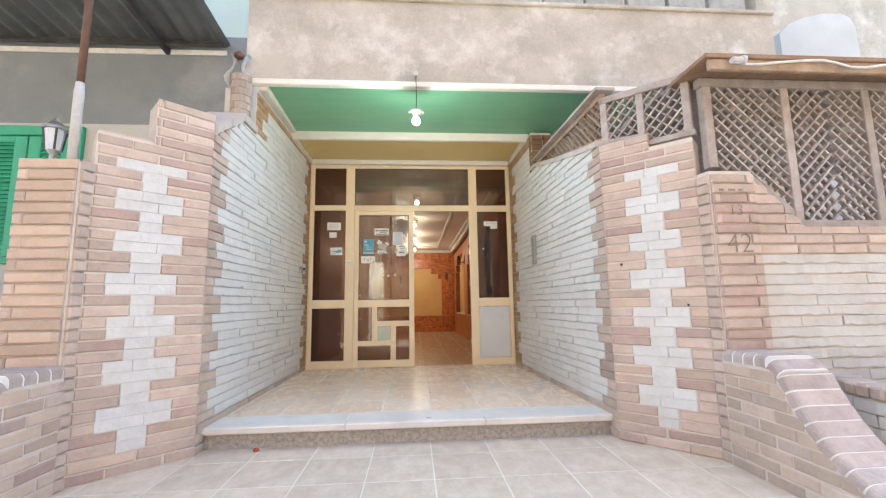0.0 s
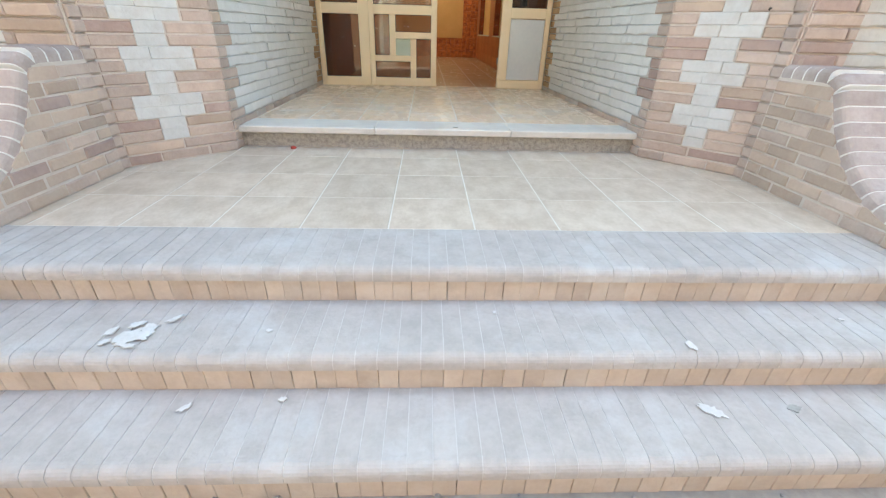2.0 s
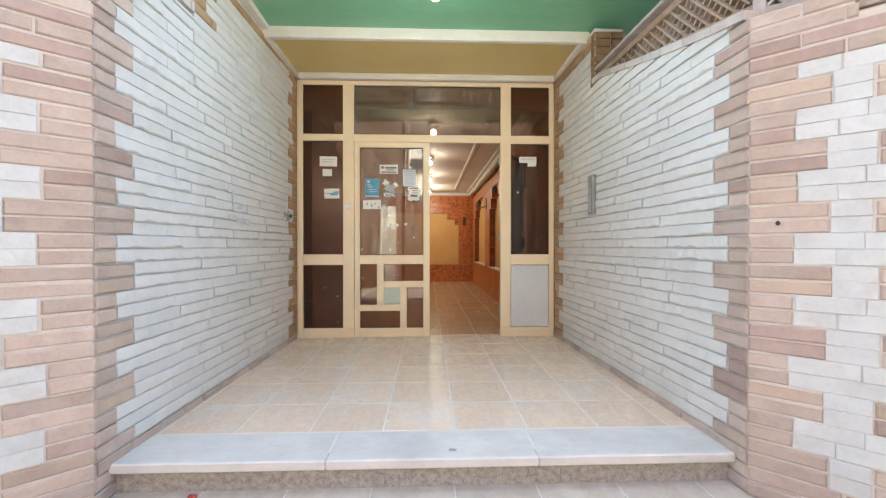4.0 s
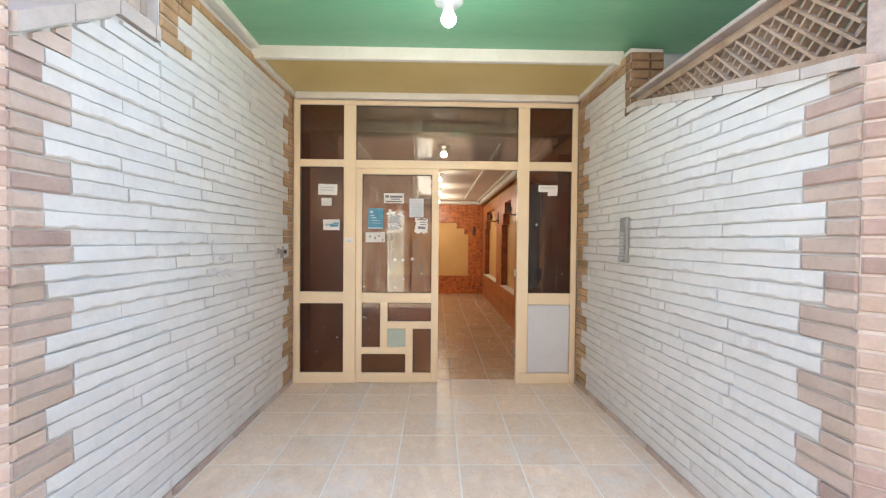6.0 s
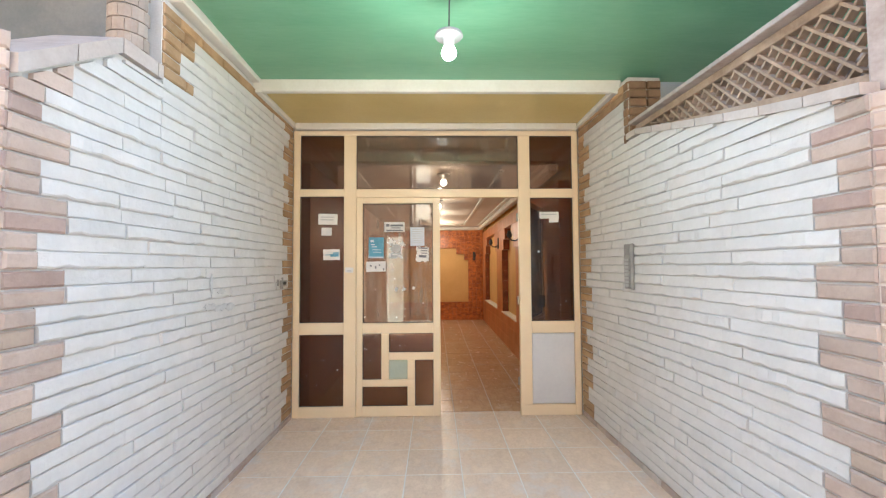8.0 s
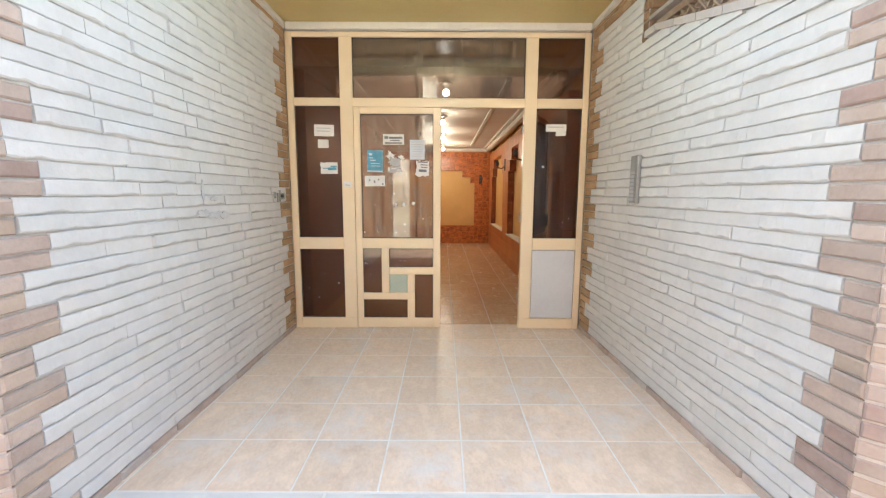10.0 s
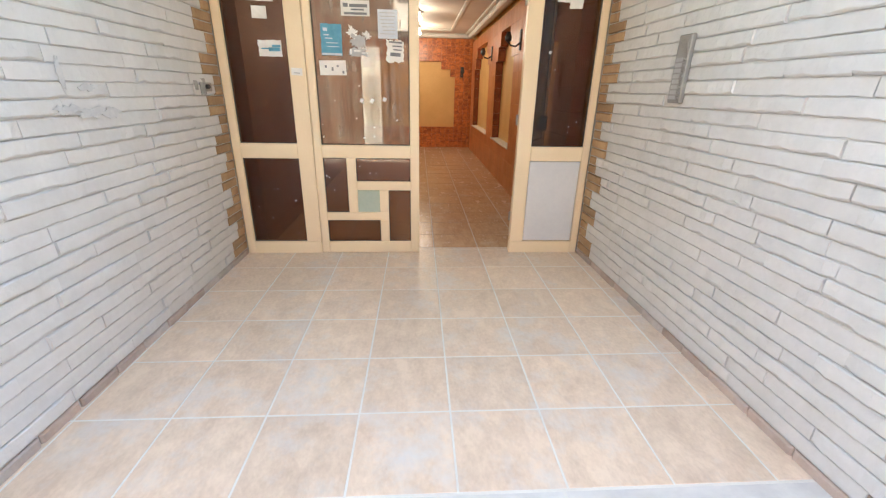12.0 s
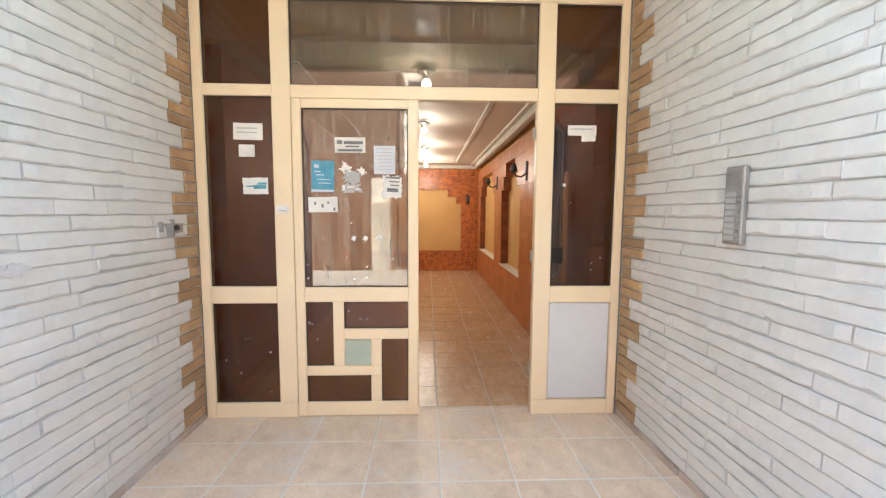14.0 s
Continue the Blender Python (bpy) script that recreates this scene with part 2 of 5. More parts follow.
LATTICE_BROWN = material("brown_weathered_wood", (0.42, 0.31, 0.22), (0.29, 0.20, 0.14), 0.85, 9, 60, 0.45, rand=0.14, spot=(0.48, 0.41, 0.35), amount=0.5)
BROWN_WOOD = material("brown_wood", (0.30, 0.19, 0.12), (0.20, 0.12, 0.07), 0.75, 9, 60, 0.4, rand=0.12)
SHUTTER_GREEN = material("green_shutter_paint", (0.06, 0.42, 0.26), (0.05, 0.36, 0.22), 0.5, 6, 60, 0.15)
CORRUGATED = material("corrugated_metal", (0.135, 0.145, 0.145), (0.095, 0.10, 0.10), 0.6, 3, 50, 0.2, metal=0.2)
LOBBY_TILE = material("orange_wall_tile", (0.60, 0.235, 0.085), (0.50, 0.18, 0.06), 0.36, 3, 30, 0.05, rand=0.06, stretch=(1, 1, 0.35))
LOBBY_PATTERN = material("patterned_wall_tile", (0.70, 0.22, 0.055), (0.27, 0.062, 0.018), 0.36, 9, 26, 0.05, rand=0.06, stretch=(1, 1, 1.8))
LOBBY_REVEAL = material("dark_red_reveal_tile", (0.30, 0.075, 0.028), (0.15, 0.036, 0.015), 0.25, 9, 26, 0.05, rand=0.06)
LOBBY_PANEL = material("brown_lobby_panel", (0.42, 0.22, 0.13), (0.29, 0.14, 0.08), 0.45, 5, 30, 0.2, stretch=(1.5, 1.5, 0.3))
LOBBY_PAINT = material("yellow_wall_paint", (0.78, 0.50, 0.20), (0.71, 0.44, 0.165), 0.6, 2, 40, 0.1)
LOBBY_CEILING = material("cream_ceiling_paint", (0.66, 0.585, 0.51), (0.61, 0.535, 0.46), 0.6, 2, 40, 0.1)
GROUND = material("dusty_ground", (0.44, 0.40, 0.35), (0.32, 0.29, 0.26), 0.95, 6, 55, 0.9)
PEBBLE = material("rubble", (0.42, 0.40, 0.38), (0.25, 0.24, 0.23), 0.95, 12, 70, 0.5, rand=0.2, island=True)
# Brown render, made darker so the colour stands in for shaded fronts.
FAR_BROWN_SHADED = material("brown_render", (0.20, 0.13, 0.095), (0.13, 0.085, 0.06), 0.9, 1.2, 12, 0.3, stretch=(3, 3, 0.5))
FAR_WHITE = material("pale_render", (0.76, 0.72, 0.64), (0.68, 0.64, 0.56), 0.9, 1, 20, 0.3)
DARK_PANE = material("dark_pane", (0.03, 0.035, 0.04), (0.05, 0.05, 0.05), 0.1, 2, 20, 0)
RED_PLASTIC = material("red_wrapper", (0.45, 0.06, 0.04), (0.35, 0.04, 0.03), 0.4, 20, 60, 0.2)
CLOTH = material("pale_cloth", (0.74, 0.74, 0.72), (0.60, 0.60, 0.58), 0.9, 14, 90, 0.4)
SPLASH = material("dried_paint", (0.72, 0.71, 0.70), (0.60, 0.59, 0.58), 0.8, 14, 90, 0.3)
CEMENT = material("grey_cement", (0.30, 0.30, 0.28), (0.42, 0.41, 0.39), 0.95, 14, 90, 0.4)
SMEAR = material("thin_cement_smear", (0.56, 0.565, 0.565), (0.65, 0.65, 0.64), 0.9, 22, 90, 0.5)
FAR_WOOD = material("brown_boarding", (0.26, 0.165, 0.11), (0.15, 0.09, 0.06), 0.7, 3, 20, 0.3, rand=0.2, stretch=(4, 4, 0.35))
BULB_WHITE = glowing("lit_bulb_white", (0.86, 0.95, 1.0), 9)
BULB_WARM = glowing("lit_bulb_warm", (1.0, 0.93, 0.82), 6)


# ---------------- mesh helpers ----------------
def obj(name, bm, mat, parent=None, label="", smooth=False):
    me = bpy.data.meshes.new(name)
    bmesh.ops.recalc_face_normals(bm, faces=bm.faces)
    bm.to_mesh(me)
    bm.free()
    me.materials.append(mat)
    if smooth:
        for p in me.polygons:
            p.use_smooth = True
    ob = new(name, me)
    if parent:
        ob.parent = parent
    if label:
        ob["label"] = label
    return ob


def part(name, bm, mat, parent, label="", smooth=False):
    return obj(name, bm, mat, parent, label, smooth)


def shared(name, me, parent, m):
    ob = new(name, me)
    ob.parent = parent
    ob.matrix_basis = m
    return ob


def thing(name, label, category, group="", at=(0, 0, 0), kind=""):
    ob = new(name)
    ob.matrix_basis = Matrix.Translation(at)
    return tagged(ob, label, category, group, kind)


def box(bm, x0, x1, y0, y1, z0, z1, bevel=0.0):
    r = bmesh.ops.create_cube(bm, size=1.0, matrix=Matrix.Translation(((x0 + x1) / 2, (y0 + y1) / 2, (z0 + z1) / 2)) @ Matrix.Diagonal((abs(x1 - x0), abs(y1 - y0), abs(z1 - z0), 1)))
    if bevel:
        edges = list({e for v in r["verts"] for e in v.link_edges})
        bmesh.ops.bevel(bm, geom=edges, offset=bevel, segments=1, affect="EDGES")
    return bm


def B(x0, x1, y0, y1, z0, z1, bevel=0.0):
    return box(bmesh.new(), x0, x1, y0, y1, z0, z1, bevel)


def beam(bm, a, b, w, h, up=(0, 0, 1), bevel=0.0):
    """A bar of section w by h from a to b."""
    a, b = Vector(a), Vector(b)
    x = (b - a).normalized()
    y = Vector(up).cross(x).normalized()
    z = x.cross(y)
    m = Matrix((x, y, z)).transposed().to_4x4()
    m.translation = (a + b) / 2
    r = bmesh.ops.create_cube(bm, size=1.0, matrix=m @ Matrix.Diagonal(((b - a).length, w, h, 1)))
    if bevel:
        bmesh.ops.bevel(bm, geom=list({e for v in r["verts"] for e in v.link_edges}), offset=bevel, segments=1, affect="EDGES")
    return bm


def lathe(bm, profile, at, axis="Z", seg=20):
    """A turned body; profile is (radius, height) pairs."""
    rings = []
    for r, h in profile:
        ring = []
        for i in range(seg):
            a = 2 * math.pi * i / seg
            p = (r * math.cos(a), r * math.sin(a), h) if axis == "Z" else (r * math.cos(a), h, r * math.sin(a)) if axis == "Y" else (h, r * math.cos(a), r * math.sin(a))
            ring.append(bm.verts.new(Vector(at) + Vector(p)))
        rings.append(ring)
    for a, b in zip(rings, rings[1:]):
        for i in range(seg):
            bm.faces.new((a[i], a[(i + 1) % seg], b[(i + 1) % seg], b[i]))
    bm.faces.new(rings[0][::-1])
    bm.faces.new(rings[-1])
    return bm


def tube(bm, pts, r, seg=8):
    pts = [Vector(p) for p in pts]
    rings = []
    for i, p in enumerate(pts):
        d = (pts[min(i + 1, len(pts) - 1)] - pts[max(i - 1, 0)]).normalized()
        u = d.cross(Vector((0.31, 0.17, 0.93))).normalized()
        v = d.cross(u)
        rings.append([bm.verts.new(p + r * (math.cos(2 * math.pi * k / seg) * u + math.sin(2 * math.pi * k / seg) * v)) for k in range(seg)])
    for a, b in zip(rings, rings[1:]):
        for i in range(seg):
            bm.faces.new((a[i], a[(i + 1) % seg], b[(i + 1) % seg], b[i]))
    bm.faces.new(rings[0][::-1])
    bm.faces.new(rings[-1])
    return bm


class Face:
    """An upright wall face from P to Q in plan; n points to the viewer; s runs from P."""

    def __init__(self, P, Q, n):
        self.P, self.Q = Vector((*P, 0)), Vector((*Q, 0))
        self.d = (self.Q - self.P).normalized()
        self.len = (self.Q - self.P).length
        self.n = Vector((-self.d.y, self.d.x, 0))
        if self.n.dot(Vector((*n, 0))) < 0:
            self.n = -self.n
        self.flip = self.d.cross(self.n).z < 0

    def at(self, s, out, z):
        p = self.P + self.d * s + self.n * out
        return Vector((p.x, p.y, z))

    def matrix(self, s0, s1, z, out=0.0):
        x = -self.d if self.flip else self.d
        m = Matrix((x, self.n, Vector((0, 0, 1)))).transposed().to_4x4()
        m.translation = self.at(s1 if self.flip else s0, out, z)
        return m


def prism(bm, face, profile, thick, out=0.0):
    front = [bm.verts.new(face.at(s, out, z)) for s, z in profile]
    back = [bm.verts.new(face.at(s, out - thick, z)) for s, z in profile]
    k = len(profile)
    bm.faces.new(front)
    bm.faces.new(back[::-1])
    for i in range(k):
        bm.faces.new((front[i], back[i], back[(i + 1) % k], front[(i + 1) % k]))
    return bm


BRICKS = {}
rng = random.Random(4)


def brick_mesh(mat, length, height, ragged, variant, deep=0.025):
    """One brick: a smooth one with bevelled arrises, or a split-faced one with an uneven lower edge."""
    key = (mat.name, round(length, 2), round(height, 3), ragged, variant, deep)
    if key in BRICKS:
        return BRICKS[key]
    r = random.Random(str(key))
    flush = mat is WHITE_BLOCK
    L, H = round(length, 2) - (0.003 if ragged else 0.001 if flush else 0.006), height - (0.0035 if ragged else 0.001 if flush else 0.008)
    bm = bmesh.new()
    if ragged:
        k = max(4, min(9, round(L / 0.045)))
        cols = []
        rough = variant % 4 > 1
        base = r.uniform(0.017, 0.023) if rough else r.uniform(0.012, 0.016)
        for i in range(k + 1):
            x = L * i / k
            y = base + (r.uniform(-0.004, 0.004) if rough else r.uniform(-0.001, 0.001))
            low = r.choice((0.0, 0.001, 0.001, 0.002, 0.004, 0.007, 0.010)) if rough else r.choice((0.0, 0.0, 0.001, 0.002, 0.004))
            if i in (0, k):
                y -= 0.0015
            cols.append([bm.verts.new(p) for p in ((x, 0, 0), (x, y * 0.75, low), (x, y, low + (0.007 if rough else 0.003)), (x, y - 0.002, H - 0.004), (x, y * 0.7, H), (x, 0, H))])
        for a, b in zip(cols, cols[1:]):
            for i in range(6):
                bm.faces.new((a[i], b[i], b[(i + 1) % 6], a[(i + 1) % 6]))
        bm.faces.new(cols[0][::-1])
        bm.faces.new(cols[-1])
    else:
        y = deep + r.uniform(-0.003, 0.003)
        c = 0.0025 if flush else 0.007

        def ring(dx, yy, dz, j):
            return [bm.verts.new((px + r.uniform(-j, j), yy + r.uniform(-j, j), pz + r.uniform(-j, j))) for px, pz in ((dx, dz), (L - dx, dz), (L - dx, H - dz), (dx, H - dz))]
        rings = [ring(0, 0, 0, 0), ring(0, y - c, 0, 0.0012), ring(c, y, c, 0.0012)]
        for a, b in zip(rings, rings[1:]):
            for i in range(4):
                bm.faces.new((a[i], a[(i + 1) % 4], b[(i + 1) % 4], b[i]))
        bm.faces.new(rings[0][::-1])
        bm.faces.new(rings[-1])
    bmesh.ops.recalc_face_normals(bm, faces=bm.faces)
    me = bpy.data.meshes.new("brick")
    bm.to_mesh(me)
    bm.free()
    me.materials.append(mat)
    BRICKS[key] = me
    return me


def lay(wall, face, s0, s1, z, mat, ragged=False, height=None, name="brick"):
    if s1 - s0 < 0.025:
        return
    if isinstance(mat, tuple):
        mat = mat[rng.randrange(len(mat))]
    me = brick_mesh(mat, s1 - s0, height or COURSE, ragged, rng.randrange(4))
    sink = 0.006 if not ragged and (face is LEFT or face is RIGHT) else 0.0
    shared(name, me, wall, face.matrix(s0, s1, z + 0.003, rng.uniform(-0.0015, 0.0015) - sink))


def lay_cut(wall, face, s0, s1, z, mat, top):
    """A brick trimmed to the sloping top of its wall."""
    if isinstance(mat, tuple):
        mat = mat[0]
    k = 10
    fit = [s0 + 0.003 + (s1 - s0 - 0.006) * i / k for i in range(k + 1)]
    fit = [s for s in fit if top(s) > z + 0.012]
    if len(fit) < 2:
        return
    line = [(s, min(z + COURSE - 0.005, top(s))) for s in fit]
    prof = [(fit[0], z + 0.003), (fit[-1], z + 0.003)] + line[::-1]
    part("brick", prism(bmesh.new(), face, prof, 0.024, 0.023), mat, wall)


def run(wall, face, s0, s1, z, mat, ragged, low, high, top=None):
    """Bricks end to end from s0 to s1."""
    s = s0
    while s1 - s > 0.03:
        L = rng.uniform(low, high)
        if s1 - s - L < low * 0.5:
            L = s1 - s
        L = min(L, s1 - s)
        if top is None or z + COURSE <= min(top(s + 0.01), top(s + L - 0.01)) + 0.012:
            lay(wall, face, s, s + L, z, mat, ragged)
        else:
            lay_cut(wall, face, s, s + L, z, mat, top)
        s += L


BROWNS = (BROWN_BRICK,) * 7 + (TAN_BRICK, MAUVE_BRICK, MAUVE_BRICK)
TANS = (TAN_BRICK,) * 7 + (BROWN_BRICK, BROWN_BRICK, MAUVE_BRICK)
COURSE = 0.0645
PORCH = 0.15
GRADE = -0.45

# ---------------- structure ----------------
def structure(name, bm, mat, label, category):
    return tagged(obj(name, bm, mat), label, category, "", "structure")


# plan of the brick faces
LEFT = Face((-1.415, 2.92), (-1.385, 5.60), (1, 0))
RIGHT = Face((1.445, 2.93), (1.365, 5.60), (-1, 0))
PIL_L = Face((-1.415, 2.92), (-1.87, 2.49), (1, -1))
PIL_R = Face((1.445, 2.93), (1.87, 2.50), (-1, -1))
RET_L = Face((-1.87, 2.49), (-1.885, 2.41), (1, 0))
RET_R = Face((1.87, 2.50), (1.885, 2.41), (-1, 0))
PIER_L = Face((-1.885, 2.41), (-2.20, 2.41), (0, -1))
PIER_R = Face((1.885, 2.41), (2.17, 2.41), (0, -1))
FRONT_R = Face((2.17, 2.43), (5.2, 2.43), (0, -1))
FRONT_L = Face((-2.20, 2.60), (-5.2, 2.60), (0, -1))
WING_L = Face((-1.87, 2.41), (-1.87, 0.55), (1, 0))
WING_R = Face((1.87, 2.41), (1.87, 0.55), (-1, 0))


def top_left(s):
    """Height of the brick wall on the side of the latch, from its front edge inward."""
    if s > 0.72:
        return 2.93
    return 2.17 + 0.68 * min(s, 0.44)


def top_right(s):
    if s > 1.60:
        return 2.90
    return 2.13 + 0.335 * max(0, min(s / 1.45, 1)) ** 1.15


def top_pil_l(s):
    return 2.31 if s < 0.34 else 2.02


def top_pil_r(s):
    return 2.13 if s < 0.33 else 2.03


def top_front_r(s):
    return 1.74 - 1.0 * s if s < 0.33 else 1.40


def top_wing(s):
    """The concave sweep of a wing wall, from the pier outward."""
    if s < 0.30:
        return 0.60
    u = s - 0.30
    if u < 0.06:
        return 0.60 - 11 * u * u
    u -= 0.06
    return max(-0.36, 0.56 - 0.50 * (1 - math.exp(-u / 0.24)) - 0.07 * u)


def ground_sheet():
    bm = bmesh.new()
    bmesh.ops.create_grid(bm, x_segments=8, y_segments=8, size=400)
    for v in bm.verts:
        v.co.z = GRADE
    return structure("ground", bm, GROUND, "grey dusty compacted street ground with grit", "ground")


ground_sheet()
wall_left = structure("wall_left", prism(bmesh.new(), LEFT, [(0, GRADE), (LEFT.len, GRADE), (LEFT.len, 2.93), (0.72, 2.93), (0.72, 2.49), (0.45, 2.49), (0, 2.19)], 0.28, 0.005), WHITE_MORTAR, "white-painted split-face brick wall with brown toothed ends", "wall")
wall_right = structure("wall_right", prism(bmesh.new(), RIGHT, [(0, GRADE), (RIGHT.len, GRADE), (RIGHT.len, 2.93), (1.60, 2.93), (1.60, 2.46), (1.45, 2.455), (0.7, 2.27), (0, 2.12)], 0.24, 0.005), WHITE_MORTAR, "white-painted split-face brick wall with sloping brick coping", "wall")
pilaster_left = structure("wall_pilaster_left", prism(bmesh.new(), PIL_L, [(0, GRADE), (PIL_L.len, GRADE), (PIL_L.len, 2.01), (0.34, 2.01), (0.34, 2.30), (0, 2.30)], 0.20, 0.0175), PALE_MORTAR, "angled pinkish-brown brick pilaster with white stepped cross pattern", "wall")
pilaster_right = structure("wall_pilaster_right", prism(bmesh.new(), PIL_R, [(0, GRADE), (PIL_R.len, GRADE), (PIL_R.len, 2.02), (0.33, 2.02), (0.33, 2.12), (0, 2.12)], 0.20, 0.0175), PALE_MORTAR, "angled pinkish-brown brick pilaster with white stepped cross pattern", "wall")


def pier(name, ret, face, top, side):
    bm = bmesh.new()
    k = 0.004
    a, b, c = ret.P + ret.n * k, ret.Q + ret.n * k + face.n * k, face.Q + face.n * k
    plan = [(a.x, a.y), (b.x, b.y), (c.x, c.y), (c.x, c.y + 0.3), (a.x + 0.2 * side, a.y + 0.25)]
    lo = [bm.verts.new((x, y, GRADE)) for x, y in plan]
    hi = [bm.verts.new((x, y, top)) for x, y in plan]
    bm.faces.new(lo)
    bm.faces.new(hi)
    for i in range(len(plan)):
        j = (i + 1) % len(plan)
        bm.faces.new((lo[i], lo[j], hi[j], hi[i]))
    return structure(name, bm, PALE_MORTAR, "pinkish-brown brick pier with pale raised mortar joints", "pier")


pier_left = pier("wall_pier_left", RET_L, PIER_L, 1.79, -1)
pier_right = pier("wall_pier_right", RET_R, PIER_R, 1.76, 1)
front_right = structure("wall_front_right", prism(bmesh.new(), FRONT_R, [(0, GRADE), (FRONT_R.len, GRADE), (FRONT_R.len, 1.39), (0.33, 1.39), (0, 1.73)], 0.2, 0.006), PALE_MORTAR, "white brick garden wall with brown top courses under the lattice", "wall")
front_left = structure("wall_front_left", prism(bmesh.new(), FRONT_L, [(0, GRADE), (FRONT_L.len, GRADE), (FRONT_L.len, 1.0), (0, 1.0)], 0.2), PALE_MORTAR, "white brick garden wall beside the brick pier", "wall")


def wing(name, face):
    prof = [(0, GRADE), (face.len, GRADE)]
    prof += [(face.len * k / 40, top_wing(face.len * k / 40) - 0.01) for k in range(40, -1, -1)]
    return structure(name, prism(bmesh.new(), face, prof, 0.25, 0.019), PALE_MORTAR, "low tan brick wing wall with concave sweep and rounded coping", "wall")


wing_left = wing("wall_wing_left", WING_L)
wing_right = wing("wall_wing_right", WING_R)

# floors and steps
floor_porch = structure("floor_porch", B(-1.6, 1.6, 3.06, 5.60, GRADE, PORCH - 0.0012), GROUT, "beige ceramic tiled porch floor with pale grout", "floor")
riser = structure("step_riser", B(-1.42, 1.45, 3.04, 3.06, -0.02, PORCH - 0.045), TERRAZZO, "grey speckled terrazzo riser under the marble step", "step")
floor_landing = structure("floor_landing", B(-2.0, 2.0, 1.648, 3.06, GRADE, -0.0015), GROUT, "beige stone-look tiled landing with pale joints", "floor")
steps = structure("steps", B(-1.87, 1.87, 1.345, 1.648, GRADE, -0.003), STEP_MORTAR, "three shallow brick entrance steps with rounded dusty nosings", "steps")
part("step_core", B(-1.87, 1.87, 1.05, 1.345, GRADE, -0.153), STEP_MORTAR, steps)
part("step_core", B(-1.87, 1.87, 0.775, 1.05, GRADE, -0.303), STEP_MORTAR, steps)

# canopy over the porch
ceiling_bm = B(-1.50, 3.6, 3.70, 4.68, 3.00, 3.12)
for v in ceiling_bm.verts:
    if v.co.y > 4 and v.co.z < 3.05:
        v.co.z = 2.965
ceiling = structure("ceiling_porch", ceiling_bm, GREEN_CEILING, "glossy green painted concrete porch ceiling", "ceiling")
structure("ceiling_soffit", B(-1.40, 1.40, 4.70, 5.50, 2.905, 3.2), YELLOW_SOFFIT, "glossy yellow painted soffit over the entrance", "ceiling")


def fascia():
    bm = B(-1.52, 3.72, 3.66, 3.78, 3.03, 3.86)
    w = structure("wall_fascia", bm, RAW_RENDER, "stained unpainted cement render balcony fascia", "wall")
    part("drip_mould", B(-1.52, 3.72, 3.635, 3.70, 2.975, 3.03, 0.008), WHITE_PLASTER, w, "whitewashed drip moulding")
    part("coping", B(-1.54, 3.74, 3.63, 3.80, 3.86, 3.90, 0.008), RAW_RENDER, w)
    for k in range(11):
        x = -1.3 + 0.44 * k
        part("breeze_block", B(x, x + 0.40, 3.70, 3.78, 3.92, 4.12, 0.012), CEMENT, w, "grey pierced balcony block")
    part("corner_post", B(3.56, 3.72, 3.65, 3.80, 3.90, 4.25, 0.006), RAW_RENDER, w)
    return w


fascia()
trim = structure("trim_soffit", B(-1.40, 1.40, 4.655, 4.70, 2.875, 2.985, 0.006), WHITE_PLASTER, "white plaster moulding framing the yellow soffit", "trim")
part("moulding", B(-1.40, -1.335, 4.655, 5.47, 2.865, 2.905, 0.006), WHITE_PLASTER, trim)
part("moulding", B(1.325, 1.40, 4.655, 5.47, 2.865, 2.905, 0.006), WHITE_PLASTER, trim)
part("moulding", B(-1.335, 1.325, 4.70, 4.72, 2.882, 2.905, 0.004), WHITE_PLASTER, trim)
part("moulding", B(-1.335, 1.325, 5.42, 5.47, 2.845, 2.905, 0.006), WHITE_PLASTER, trim)
part("moulding", B(-1.50, -1.335, 3.70, 4.655, 2.938, 3.0, 0.006), WHITE_PLASTER, trim)

# facades beside and above
def holed_wall(name, x0, x1, y0, y1, z0, z1, hx0, hx1, hz0, hz1, mat, label):
    bm = bmesh.new()
    box(bm, x0, hx0, y0, y1, z0, z1)
    box(bm, hx1, x1, y0, y1, z0, z1)
    box(bm, hx0, hx1, y0, y1, z0, hz0)
    box(bm, hx0, hx1, y0, y1, hz1, z1)
    return structure(name, bm, mat, label, "wall")


holed_wall("wall_facade_left", -12, -1.52, 3.90, 4.15, GRADE, 2.68, -4.0, -3.04, 1.36, 2.64, PALE_PLASTER, "off-white plastered house wall around the green window")
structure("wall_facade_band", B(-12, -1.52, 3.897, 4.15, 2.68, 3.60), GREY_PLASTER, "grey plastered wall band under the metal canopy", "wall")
structure("wall_facade_upper_left", B(-12, -1.55, 3.92, 4.15, 3.60, 10.3), MINT_PLASTER, "pale mint plastered upper house wall", "wall")
structure("wall_facade_right", B(1.62, 12, 4.75, 4.95, GRADE, 3.12), PALE_PLASTER, "plastered house wall behind the lattice veranda", "wall")
structure("wall_upper", B(-1.54, 12, 5.25, 5.5, 3.2, 10.3), RAW_RENDER, "cement rendered upper storey wall", "wall")
structure("ceiling_slab", B(-12, 12, 4.95, 14.5, 3.25, 3.45), RAW_RENDER, "concrete floor slab above the lobby", "slab")
structure("roof", B(-12, 12, 3.95, 14.5, 10.3, 10.5), RAW_RENDER, "flat concrete roof slab", "roof")

